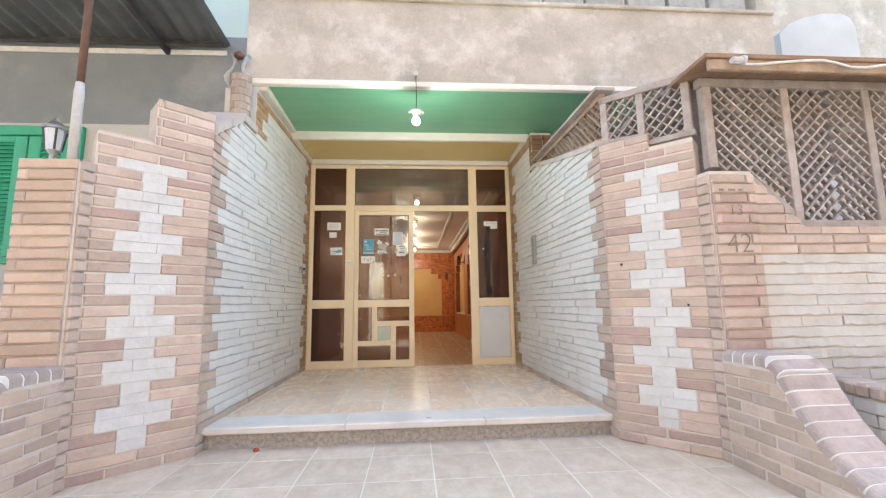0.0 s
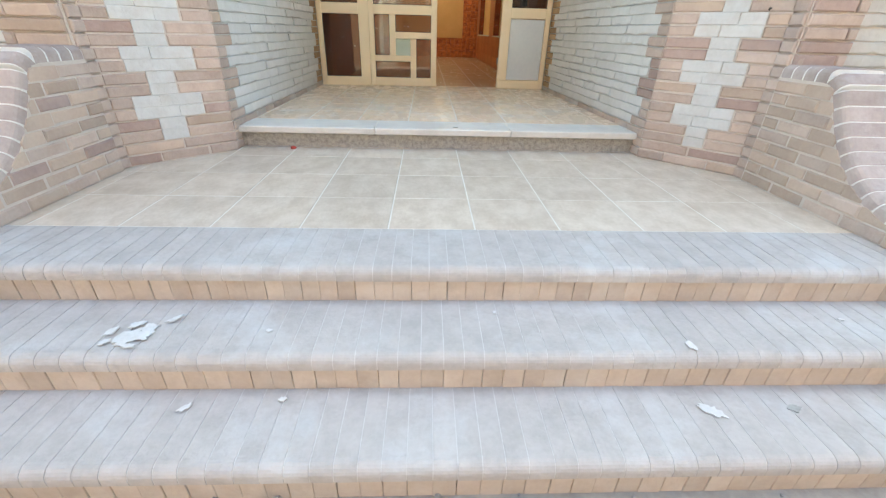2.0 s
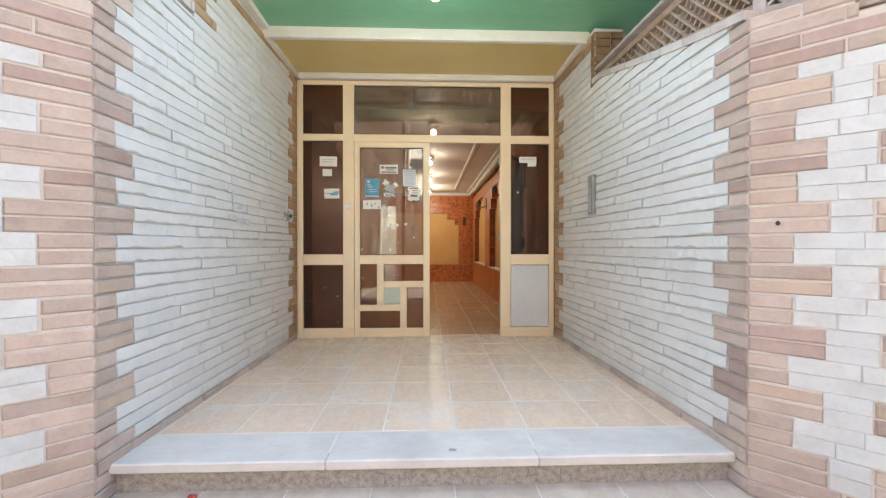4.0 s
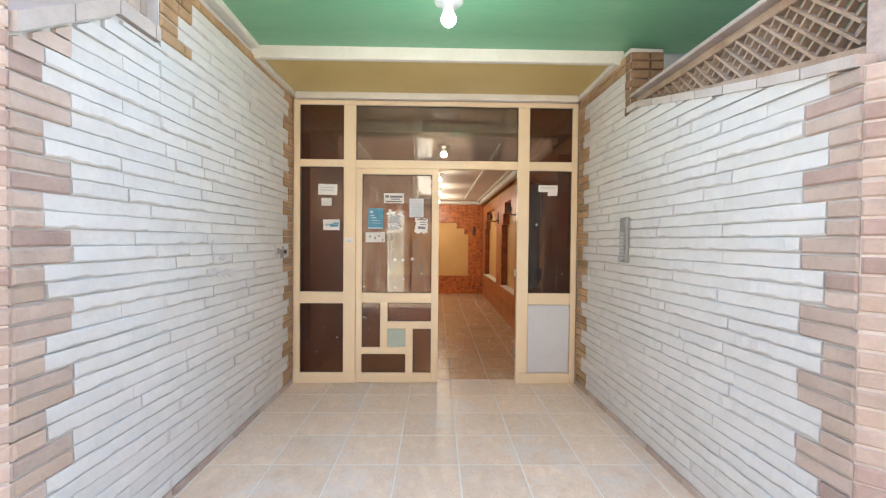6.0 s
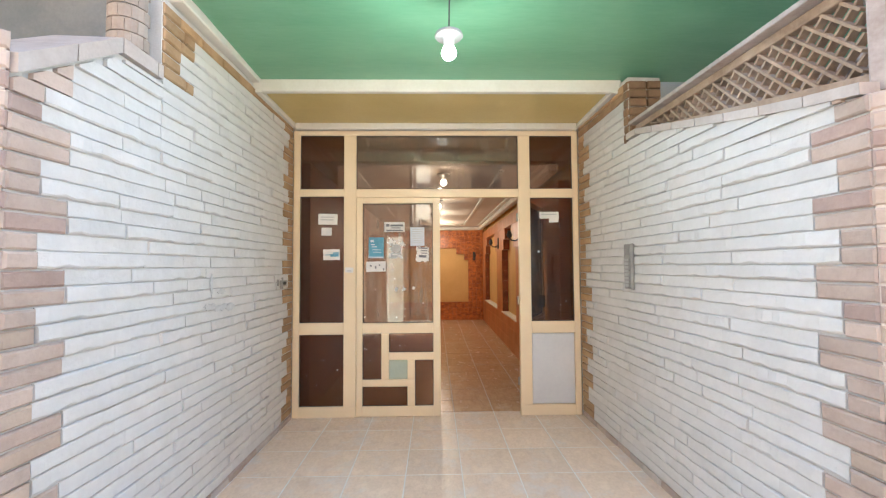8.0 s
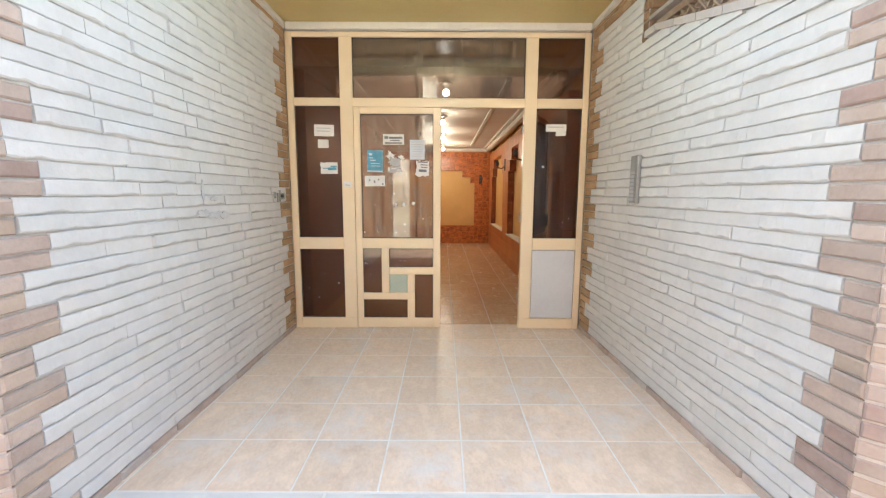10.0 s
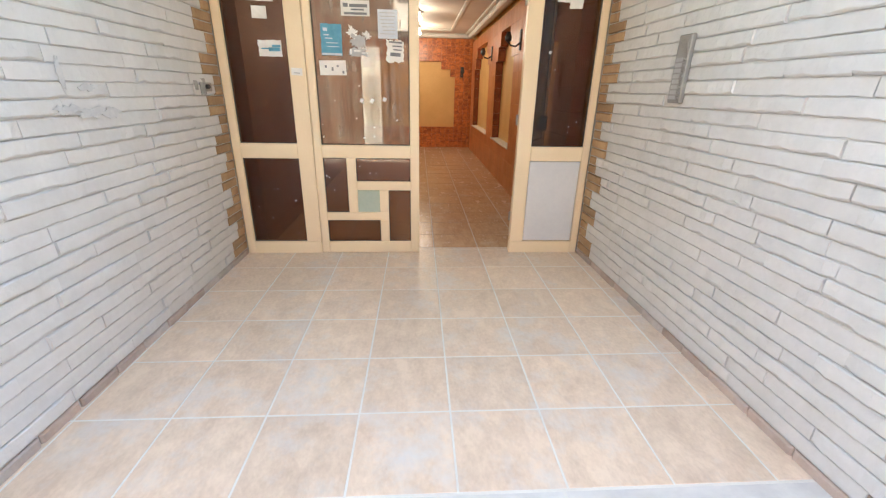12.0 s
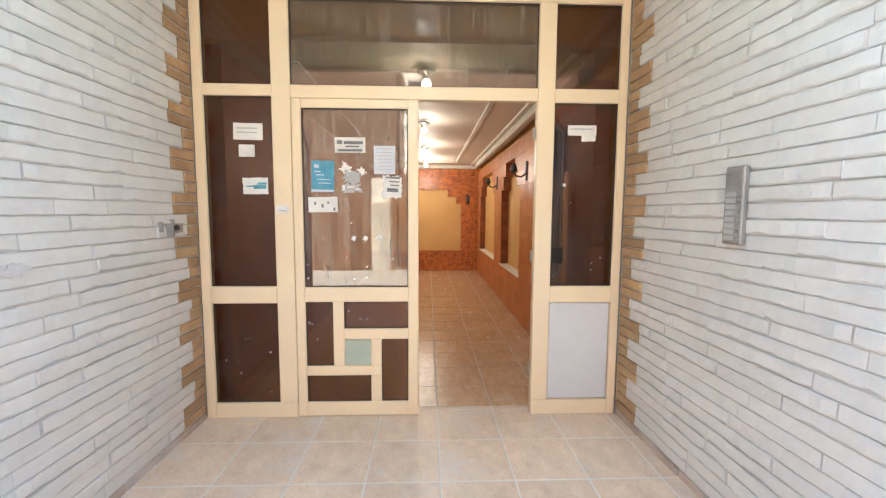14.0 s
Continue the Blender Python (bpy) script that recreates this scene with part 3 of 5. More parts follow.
# lobby shell
floor_lobby = structure("floor_lobby", B(-1.9, 1.6, 5.60, 12.5, GRADE, PORCH - 0.002), MORTAR, "beige glossy tiled lobby floor", "floor")
wall_lobby_right = structure("wall_lobby_right", B(1.32, 1.56, 5.62, 12.5, GRADE, 3.2), LOBBY_PAINT, "orange-brown tiled lobby wall with yellow painted niches", "wall")
wall_lobby_back = structure("wall_lobby_back", B(-1.9, 1.32, 12.36, 12.6, GRADE, 3.2), LOBBY_PAINT, "patterned orange tile lobby wall around a yellow panel", "wall")
wall_lobby_left = structure("wall_lobby_left", B(-1.5, -1.25, 5.62, 12.36, GRADE, 2.569), LOBBY_PANEL, "brown panelled lobby wall seen through tinted glass", "wall")
ceiling_lobby = structure("ceiling_lobby", B(-1.65, 1.32, 5.54, 12.36, 2.57, 3.2), LOBBY_CEILING, "cream painted lobby ceiling with moulded cornice", "ceiling")
cornice = structure("trim_cornice", B(1.10, 1.20, 5.62, 12.25, 2.48, 2.57, 0.02), WHITE_PLASTER, "white moulded plaster cornice round the lobby ceiling", "trim")
part("cornice_lip", B(1.03, 1.10, 5.62, 12.17, 2.54, 2.57, 0.012), WHITE_PLASTER, cornice)
part("cornice_length", B(-1.65, 1.20, 12.25, 12.355, 2.48, 2.57, 0.02), WHITE_PLASTER, cornice)
part("ceiling_bead", B(0.66, 0.72, 5.9, 11.7, 2.55, 2.57, 0.008), WHITE_PLASTER, cornice)
part("ceiling_bead", B(-0.90, -0.84, 5.9, 11.7, 2.55, 2.57, 0.008), WHITE_PLASTER, cornice)
part("ceiling_bead", B(-0.84, 0.66, 11.64, 11.70, 2.55, 2.57, 0.008), WHITE_PLASTER, cornice)

# the street behind
def far_house(name, x0, x1, y0, y1, h, mat, label, cols):
    t = thing(name, label, "house", "", ((x0 + x1) / 2, y1, GRADE))
    t.matrix_basis = Matrix()
    part("wall", B(x0, x1, y0, y1, GRADE, h), mat, t)
    part("roof_parapet", B(x0 - 0.1, x1 + 0.1, y0, y1 + 0.1, h, h + 0.5), mat, t)
    for f in range(int(h // 3.2)):
        for c in range(cols):
            cx = x0 + (c + 0.5) * (x1 - x0) / cols
            w = part("window", B(cx - 0.55, cx + 0.55, y1 - 0.05, y1 + 0.03, 0.9 + 3.2 * f, 2.3 + 3.2 * f), DARK_PANE, t)
            part("window_frame", B(cx - 0.65, cx + 0.65, y1 + 0.004, y1 + 0.06, 0.78 + 3.2 * f, 0.90 + 3.2 * f), FAR_WHITE, w)
    return t


STREET = -5.5
left_house = far_house("opposite_house", -14, -0.95, STREET - 2, STREET, 7.6, FAR_BROWN_SHADED, "two-storey brown rendered house across the street", 1)
right_house = far_house("opposite_house", -0.19, 12, STREET - 2, STREET, 7.6, FAR_BROWN_SHADED, "two-storey brown rendered house across the street", 3)


def lane_wall():
    """The boarded wall that closes the lane between the houses, with one slim post above it."""
    t = thing("lane_wall", "brown boarded wall closing the lane between two houses", "wall")
    part("boarding", B(-0.95, -0.19, STREET - 0.5, STREET - 0.3, GRADE, 2.75), FAR_WOOD, t)
    part("post", B(-0.84, -0.73, STREET - 0.5, STREET - 0.38, 2.75, 7.0, 0.01), FAR_BROWN_SHADED, t)


lane_wall()


def louvred_door():
    t = thing("louvred_door", "pale closed louvred door on the house across the street", "door")
    part("frame", B(-1.77, -1.18, STREET + 0.005, STREET + 0.05, GRADE, 2.60, 0.01), FAR_WHITE, t)
    for k in range(22):
        z = GRADE + 0.12 + 0.10 * k
        part("slat", beam(bmesh.new(), (-1.72, STREET + 0.07, z), (-1.23, STREET + 0.07, z), 0.03, 0.075, (0, 0.4, 0.9)), FAR_WHITE, t)


louvred_door()
for house, x0, x1 in ((left_house, -5.0, -1.80), (left_house, -1.16, -0.96), (right_house, -0.18, 4.0)):
    x = x0
    while x < x1 - 0.1:
        part("board", B(x + 0.006, min(x + 0.36, x1) - 0.006, STREET + 0.003, STREET + 0.05, GRADE, 2.7, 0.006), FAR_WOOD, house)
        x += 0.36
far_house("distant_house", -10, 8, -34, -26, 12.8, FAR_WHITE, "pale rendered house at the end of the lane", 5)


# ---------------- entrance screen and door ----------------
FY0, FY1 = 5.475, 5.535


def bar(parent, name, x0, x1, z0, z1, y0=FY0, y1=FY1, mat=None, label=""):
    return part(name, B(x0, x1, y0, y1, z0, z1, 0.004), mat or ALUMINIUM, parent, label)


def pane(parent, x0, x1, z0, z1, mat, y=5.505, label="", name="pane"):
    p = part(name, B(x0 - 0.006, x1 + 0.006, y - 0.003, y + 0.003, z0 - 0.006, z1 + 0.006), mat, parent, label)
    g = bmesh.new()
    for a, b, c, d in ((x0, x1, z0, z0 + 0.006), (x0, x1, z1 - 0.006, z1), (x0, x0 + 0.006, z0 + 0.006, z1 - 0.006), (x1 - 0.006, x1, z0 + 0.006, z1 - 0.006)):
        box(g, a, b, y - 0.012, y - 0.004, c, d)
    part("gasket", g, GASKET, p)
    return p


screen = thing("entrance_screen", "cream aluminium entrance screen with brown tinted glass panes", "door frame", at=(0, 0, 0))
bar(screen, "jamb", -1.365, -1.305, PORCH, 2.845)
bar(screen, "jamb", 1.290, 1.345, PORCH, 2.845)
bar(screen, "mullion", -0.890, -0.775, PORCH + 0.1, 2.80)
bar(screen, "mullion", 0.770, 0.880, PORCH + 0.1, 2.80)
bar(screen, "head_rail", -1.305, 1.290, 2.80, 2.845)
bar(screen, "transom", -1.305, -0.890, 2.215, 2.285)
bar(screen, "transom", -0.775, 0.770, 2.205, 2.285)
bar(screen, "transom", 0.880, 1.290, 2.200, 2.285)
bar(screen, "mid_rail", -1.305, -0.890, 0.915, 1.025)
bar(screen, "mid_rail", 0.880, 1.290, 0.915, 1.025)
bar(screen, "bottom_rail", -1.305, -0.775, PORCH, 0.25)
bar(screen, "bottom_rail", 0.770, 1.290, PORCH, 0.25)
pane(screen, -1.305, -0.890, 2.285, 2.80, BROWN_GLASS, label="brown tinted glass")
pane(screen, -0.775, 0.770, 2.285, 2.80, PALE_GLASS, label="brown tinted glass")
pane(screen, 0.880, 1.290, 2.285, 2.80, BROWN_GLASS, label="brown tinted glass")
pane(screen, -1.305, -0.890, 1.025, 2.215, BROWN_GLASS, label="brown tinted glass")
pane(screen, -1.305, -0.890, 0.25, 0.915, BROWN_GLASS, label="brown tinted glass")
pane(screen, 0.880, 1.290, 1.025, 2.200, BROWN_GLASS, label="brown tinted glass")
part("kick_panel", B(0.884, 1.286, 5.49, 5.51, 0.254, 0.911, 0.003), KICK, screen, "pale grey-blue solid panel")

for z in (0.42, 1.18, 1.98):
    part("hinge", lathe(bmesh.new(), [(0.009, 0), (0.009, 0.07), (0.006, 0.075)], (0.764, 5.528, z), seg=10), STEEL, screen)


def leaf(name, label, full):
    """A door leaf, hinged at x = 0, reaching to x = width, with its lower part divided by muntins."""
    d = tagged(new(name), label, "door", "", "structure")
    w, b, t = 0.79, 0.0, 2.05
    y0, y1 = -0.025, 0.025
    part("stile", B(0, 0.058, y0, y1, b, t, 0.004), ALUMINIUM, d)
    part("stile", B(w - 0.068, w, y0, y1, b, t, 0.004), ALUMINIUM, d)
    part("top_rail", B(0.058, w - 0.068, y0, y1, t - 0.055, t, 0.004), ALUMINIUM, d)
    part("mid_rail", B(0.058, w - 0.068, y0, y1, 0.768, 0.865, 0.004), ALUMINIUM, d)
    part("bottom_rail", B(0.058, w - 0.068, y0, y1, b, 0.095, 0.004), ALUMINIUM, d)
    pane(d, 0.058, w - 0.068, 0.865, t - 0.055, CLEAR_GLASS if full else PLAIN_GLASS, 0.0, "brown tinted glass with glue marks")
    xa, xb, xc, xd = 0.058, 0.235, 0.305, 0.478
    xe, xf = 0.548, w - 0.068
    part("muntin", B(xb, xc, y0, y1, 0.34, 0.768, 0.004), ALUMINIUM, d)
    part("muntin", B(xa, xe, y0 + 0.001, y1 - 0.001, 0.275, 0.34, 0.004), ALUMINIUM, d)
    part("muntin", B(xd, xe, y0 + 0.001, y1 - 0.001, 0.095, 0.275, 0.004), ALUMINIUM, d)
    part("muntin", B(xd, xe, y0 + 0.001, y1 - 0.001, 0.34, 0.52, 0.004), ALUMINIUM, d)
    part("muntin", B(xc, xf, y0 + 0.001, y1 - 0.001, 0.52, 0.59, 0.004), ALUMINIUM, d)
    pane(d, xa, xb, 0.34, 0.768, BROWN_GLASS, 0.0)
    pane(d, xc, xf, 0.59, 0.768, BROWN_GLASS, 0.0)
    pane(d, xe, xf, 0.095, 0.52, BROWN_GLASS, 0.0)
    pane(d, xa, xd, 0.095, 0.275, BROWN_GLASS, 0.0)
    part("pane", B(xc, xd, -0.004, 0.004, 0.34, 0.52), GREEN_GLASS, d, "frosted greenish glass")
    return d


door_1 = leaf("door_1", "closed cream aluminium door leaf with notices on brown glass", True)
door_1.matrix_basis = pose(-0.772, 5.505, PORCH + 0.004)
door_2 = leaf("door_2", "open cream aluminium door leaf folded back inside the lobby", False)
part("lock", B(0.70, 0.74, -0.045, 0.045, 0.93, 1.06, 0.004), DARK_STEEL, door_2, "dark lock case")
door_2.matrix_basis = pose(0.835, 5.585, PORCH + 0.004, 0, 0, 63)

# ---------------- notices on the glass ----------------
def notice(label, x0, x1, z0, z1, mat, bars=(), y=5.472, tilt=0.0, ink=None, torn=0):
    """A sheet of paper on the glass, slightly curled, with lines of illegible print as bars."""
    r = random.Random(label)
    cx, cz = (x0 + x1) / 2, (z0 + z1) / 2
    t = thing("paper_notice", label, "notice", "notices on the glass", (cx, y, cz))
    t.matrix_basis = pose(cx, y, cz, 0, tilt, 0)
    w, h = (x1 - x0) / 2, (z1 - z0) / 2
    bm = bmesh.new()
    pts = []
    k = 10
    for side in range(4):
        for i in range(k):
            u = -1 + 2 * i / k
            p = ((u, -1), (1, u), (-u, 1), (-1, -u))[side]
            j = 1 - torn * r.uniform(0, 0.35)
            pts.append((p[0] * w * j, p[1] * h * j))
    f = [bm.verts.new((px, -0.0015 - 0.003 * abs(px / w) ** 3, pz)) for px, pz in pts]
    b = [bm.verts.new((px, 0.0, pz)) for px, pz in pts]
    bm.faces.new(f)
    bm.faces.new(b[::-1])
    for i in range(len(pts)):
        j = (i + 1) % len(pts)
        bm.faces.new((f[i], b[i], b[j], f[j]))
    part("sheet", bm, mat, t)
    for u0, u1, v0, v1 in bars:
        part("print_bar", B(w * u0, w * u1, -0.0070, -0.0052, h * v0, h * v1), ink or INK, t)


pr = random.Random(8)


def lines(n, low=-0.75, high=0.6, thick=0.05):
    return [(-0.8 + 0.3 * pr.random(), 0.8 - 0.2 * pr.random(), low + (high - low) * k / max(1, n - 1), low + (high - low) * k / max(1, n - 1) + thick) for k in range(n)]


ON_SCREEN, ON_DOOR = 5.498, 5.498
notice("white printed notice with grey lines on brown glass", -1.135, -0.955, 1.950, 2.053, PAPER, lines(2, -0.2, 0.3, 0.16), ON_SCREEN, 1, GREY_INK)
notice("small blank white label on brown glass", -1.105, -1.008, 1.846, 1.921, PAPER, (), ON_SCREEN, 1)
notice("white card with faded green picture on brown glass", -1.092, -0.930, 1.611, 1.718, PAPER, [(-0.1, 0.85, -0.35, 0.1), (-0.7, 0.2, -0.1, 0.05), (0.2, 0.9, 0.15, 0.4)], ON_SCREEN, -1, BLUE_PAPER, 0.25)
notice("white notice with bold black heading on door glass", -0.510, -0.318, 1.878, 1.972, PAPER, [(-0.4, 0.85, 0.1, 0.5), (-0.85, -0.5, 0.1, 0.6), (-0.8, 0.8, -0.85, -0.55), (-0.3, 0.6, -0.3, -0.1)], ON_DOOR, 0)
notice("torn blue poster on door glass", -0.660, -0.515, 1.628, 1.829, BLUE_PAPER, [(-0.75, -0.35, 0.52, 0.72), (-0.7, -0.2, 0.25, 0.33), (-0.6, 0.1, 0.05, 0.12), (-0.5, 0.6, -0.22, -0.17), (-0.4, 0.7, -0.45, -0.40), (-0.96, 0.96, -0.97, -0.84)], ON_DOOR, 1, PALE_BLUE, 0.12)
notice("white sticker with scraped marks on door glass", -0.682, -0.498, 1.502, 1.598, PAPER, [(-0.6, -0.45, 0.0, 0.35), (-0.1, 0.05, -0.4, 0.1), (0.3, 0.45, 0.1, 0.4), (0.7, 0.85, -0.8, -0.4)], ON_DOOR, -1)
notice("pale blue printed sheet on door glass", -0.265, -0.130, 1.745, 1.922, PALE_BLUE, lines(7, -0.7, 0.75, 0.05), ON_DOOR, 0, GREY_INK)
notice("torn white printed leaflet on door glass", -0.215, -0.085, 1.588, 1.740, PAPER, [(-0.7, 0.7, 0.7, 0.85), (-0.3, 0.7, 0.4, 0.5), (-0.2, 0.7, 0.1, 0.2), (-0.5, 0.6, -0.4, -0.1)], ON_DOOR, 3, INK, 0.5)
notice("scraped remains of a white sticker on door glass", -0.490, -0.400, 1.740, 1.815, PAPER, (), ON_DOOR, 30, None, 1.6)
notice("scraped remains of a white sticker on door glass", -0.370, -0.315, 1.725, 1.795, PAPER, (), ON_DOOR, -40, None, 1.9)
notice("scraped remains of a dark sticker on door glass", -0.480, -0.330, 1.625, 1.690, GREY_INK, [(-0.8, -0.6, -0.5, 0.5), (-0.4, 0.2, 0.0, 0.3), (0.3, 0.7, -0.4, -0.1)], ON_DOOR, 0, PAPER, 1.5)
notice("torn grey sticker on door glass", -0.465, -0.340, 1.675, 1.775, GREY_INK, (), ON_DOOR, 10, None, 1.2)
notice("torn white notice with grey line on brown glass", 0.972, 1.160, 2.000, 2.066, PAPER, [(-0.8, 0.75, 0.1, 0.35)], ON_SCREEN, 0, GREY_INK, 0.12)
notice("torn lower half of a white notice on brown glass", 1.060, 1.158, 1.962, 2.006, PAPER, (), ON_SCREEN, -3, None, 0.4)
notice("white sticker on the cream door mullion", -0.875, -0.800, 1.495, 1.543, PAPER, [(-0.5, 0.6, -0.5, -0.2)], 5.474, 3, GREY_INK)
notice("small white glue spot on brown glass", 0.950, 0.968, 1.675, 1.695, PAPER, (), ON_SCREEN, 10)
for x, z in ((-0.40, 1.335), (-0.325, 1.335), (-0.235, 1.345)):
    notice("small white glue spot on door glass", x - 0.016, x + 0.016, z - 0.017, z + 0.017, PAPER, (), ON_DOOR, 25, None, 1.2)


# ---------------- lamps ----------------
def bare_bulb(label, cord, glow, group, size=1.0):
    """A bulb in a metal cap on a short stem; its origin is at the ceiling or hook."""
    t = thing("ceiling_lamp", label, "lamp", group)
    part("stem", tube(bmesh.new(), [(0, 0, 0), (0.004, 0, -cord / 2), (0, 0, -cord)], 0.004), DARK_STEEL, t)
    part("cap", lathe(bmesh.new(), [(0.012, -cord + 0.01), (0.04, -cord + 0.004), (0.068, -cord - 0.006), (0.072, -cord - 0.016), (0.066, -cord - 0.024), (0.034, -cord - 0.03), (0.026, -cord - 0.065), (0.02, -cord - 0.07)], (0, 0, 0)), STEEL, t, "scalloped metal cap", True)
    part("bulb", lathe(bmesh.new(), [(0.02, -cord - 0.07), (0.034 * size, -cord - 0.070 - 0.010 * size), (0.044 * size, -cord - 0.070 - 0.035 * size), (0.040 * size, -cord - 0.070 - 0.055 * size), (0.024 * size, -cord - 0.070 - 0.072 * size), (0.006, -cord - 0.070 - 0.078 * size)], (0, 0, 0)), glow, t, "lit frosted bulb", True)
    return t


lamp = bare_bulb("lit frosted bulb in a metal cap hanging at the fascia", 0.345, BULB_WHITE, "", 0.86)
lamp.matrix_basis = pose(0.045, 3.612, 3.07)
part("wall_hook", B(-0.02, 0.02, -0.03, 0.03, -0.01, 0.03, 0.004), SHADED_WHITE_PAINT, lamp)
lobby_lamp = bare_bulb("lit frosted bulb in a metal cap on the lobby ceiling", 0.03, BULB_WARM, "lobby ceiling lamps", 0.8)
lobby_lamp.matrix_basis = pose(0.065, 5.95, 2.57)
for y in (7.70, 9.45, 11.2):
    copy_thing(lobby_lamp, pose(0.03, y, 2.57))


def point(name, at, watts, colour, radius=0.05):
    l = new(name, bpy.data.lights.new(name, "POINT"))
    l.data.energy, l.data.color, l.data.shadow_soft_size = watts, colour, radius
    l.location = at


point("porch_bulb_light", (0.045, 3.59, 2.48), 2.5, (0.9, 0.96, 1.0))
for y, watts in ((5.95, 0.35), (7.70, 0.85), (9.45, 1.6), (11.2, 3.2)):
    point("lobby_bulb_light", (0.03, y, 2.24), watts, (1.0, 0.87, 0.74), 0.06)


def sconce(at, turn):
    t = thing("wall_sconce", "small dark metal wall sconce with candle-like arm, unlit", "wall lamp", "lobby sconces")
    part("back_plate", B(-0.035, 0.035, 0, 0.015, -0.11, 0.11, 0.006), DARK_STEEL, t)
    part("arm", tube(bmesh.new(), [(0, 0.01, -0.03), (0, 0.06, -0.07), (0, 0.12, -0.06), (0, 0.15, -0.02)], 0.010), DARK_STEEL, t, "", True)
    part("cup", lathe(bmesh.new(), [(0.012, -0.03), (0.035, -0.01), (0.04, 0.03), (0.034, 0.035), (0.02, 0.08)], (0, 0.15, 0)), DARK_STEEL, t, "", True)
    t.matrix_basis = pose(*at, 0, 0, turn)


sconce((1.204, 7.55, 1.98), 90)
sconce((1.204, 9.55, 1.98), 90)
sconce((0.99, 12.30, 1.80), 180)


# ---------------- intercom and latch on the porch walls ----------------
def intercom():
    f = Face((1.388, 4.425), (1.3835, 4.585), (-1, 0))
    t = thing("intercom", "brushed steel intercom panel with speaker grille and call buttons", "intercom")
    t.matrix_basis = f.matrix(0.02, 0.16, 1.378, 0.008)
    part("body", B(0.022, 0.125, 0, 0.024, 0, 0.325, 0.004), STEEL, t)
    part("face_plate", B(0.028, 0.119, 0.024, 0.027, 0.010, 0.317), SATIN_GREY, t)
    for k in range(8):
        part("grille_slat", B(0.036, 0.111, 0.027, 0.030, 0.245 + 0.008 * k, 0.250 + 0.008 * k), SATIN_GREY, t)
    for k in range(8):
        z = 0.018 + 0.026 * k
        part("name_strip", B(0.056, 0.111, 0.027, 0.029, z, z + 0.018), GREY_INK, t, "paper name strip")
        part("call_button", lathe(bmesh.new(), [(0.008, 0.027), (0.008, 0.031), (0.005, 0.033)], (0.042, 0, z + 0.009), "Y", 10), STEEL, t)


intercom()


def keeper():
    t = thing("latch_keeper", "grey cemented metal latch keeper set in the white brick wall", "latch")
    t.matrix_basis = LEFT.matrix(2.14, 2.42, 1.36, 0.016)
    part("plate", B(0.03, 0.13, 0, 0.012, 0.02, 0.075, 0.003), STEEL, t)
    part("bolt", lathe(bmesh.new(), [(0.014, 0.0), (0.014, 0.03), (0.010, 0.034)], (0.105, 0.0, 0.05), "Y", 12), DARK_STEEL, t)
    part("cement_patch", B(0.10, 0.17, 0, 0.008, 0.0, 0.10, 0.003), CEMENT, t)
    part("cement_patch", B(0.20, 0.24, 0, 0.009, 0.03, 0.085, 0.003), CEMENT, t)


keeper()


def blotch(name, label, mat, face_pose, w, h, seed, category="stain"):
    """A thin irregular smear."""
    r = random.Random(seed)
    bm = bmesh.new()
    pts = [((w / 2) * (1 + r.uniform(-0.45, 0.15)) * math.cos(a), (h / 2) * (1 + r.uniform(-0.5, 0.2)) * math.sin(a)) for a in [2 * math.pi * k / 22 for k in range(22)]]
    f = [bm.verts.new((x, 0.002, z)) for x, z in pts]
    b = [bm.verts.new((x, -0.001, z)) for x, z in pts]
    bm.faces.new(f)
    bm.faces.new(b[::-1])
    for i in range(22):
        j = (i + 1) % 22
        bm.faces.new((f[i], b[i], b[j], f[j]))
    o = tagged(obj(name, bm, mat), label, category)
    o.matrix_basis = face_pose
    return o


for s, z, w, h, k in ((1.17, 1.315, 0.15, 0.05, 1), (1.30, 1.30, 0.20, 0.045, 2), (1.41, 1.295, 0.12, 0.05, 6), (1.18, 1.45, 0.03, 0.16, 23), (1.30, 1.40, 0.10, 0.03, 24), (1.43, 1.285, 0.05, 0.03, 25)):
    blotch("cement_smear", "grey cement smear on the white brick wall", SMEAR, LEFT.matrix(s, s, z, 0.0215 + 0.0003 * (k % 6)), w, h, k)
for s, z, w, k in ((0.10, 1.21, 0.022, 31), (0.496, 0.92, 0.018, 32)):
    blotch("fixing_hole", "small dark fixing hole in the brick pilaster", GASKET, PIL_R.matrix(s, s, z, 0.031), w, w, k, "hole")


def on_ground(x, y, z, turn=0):
    return pose(x, y, z, 0, 0, turn) @ pose(0, 0, 0, 90, 0, 0)


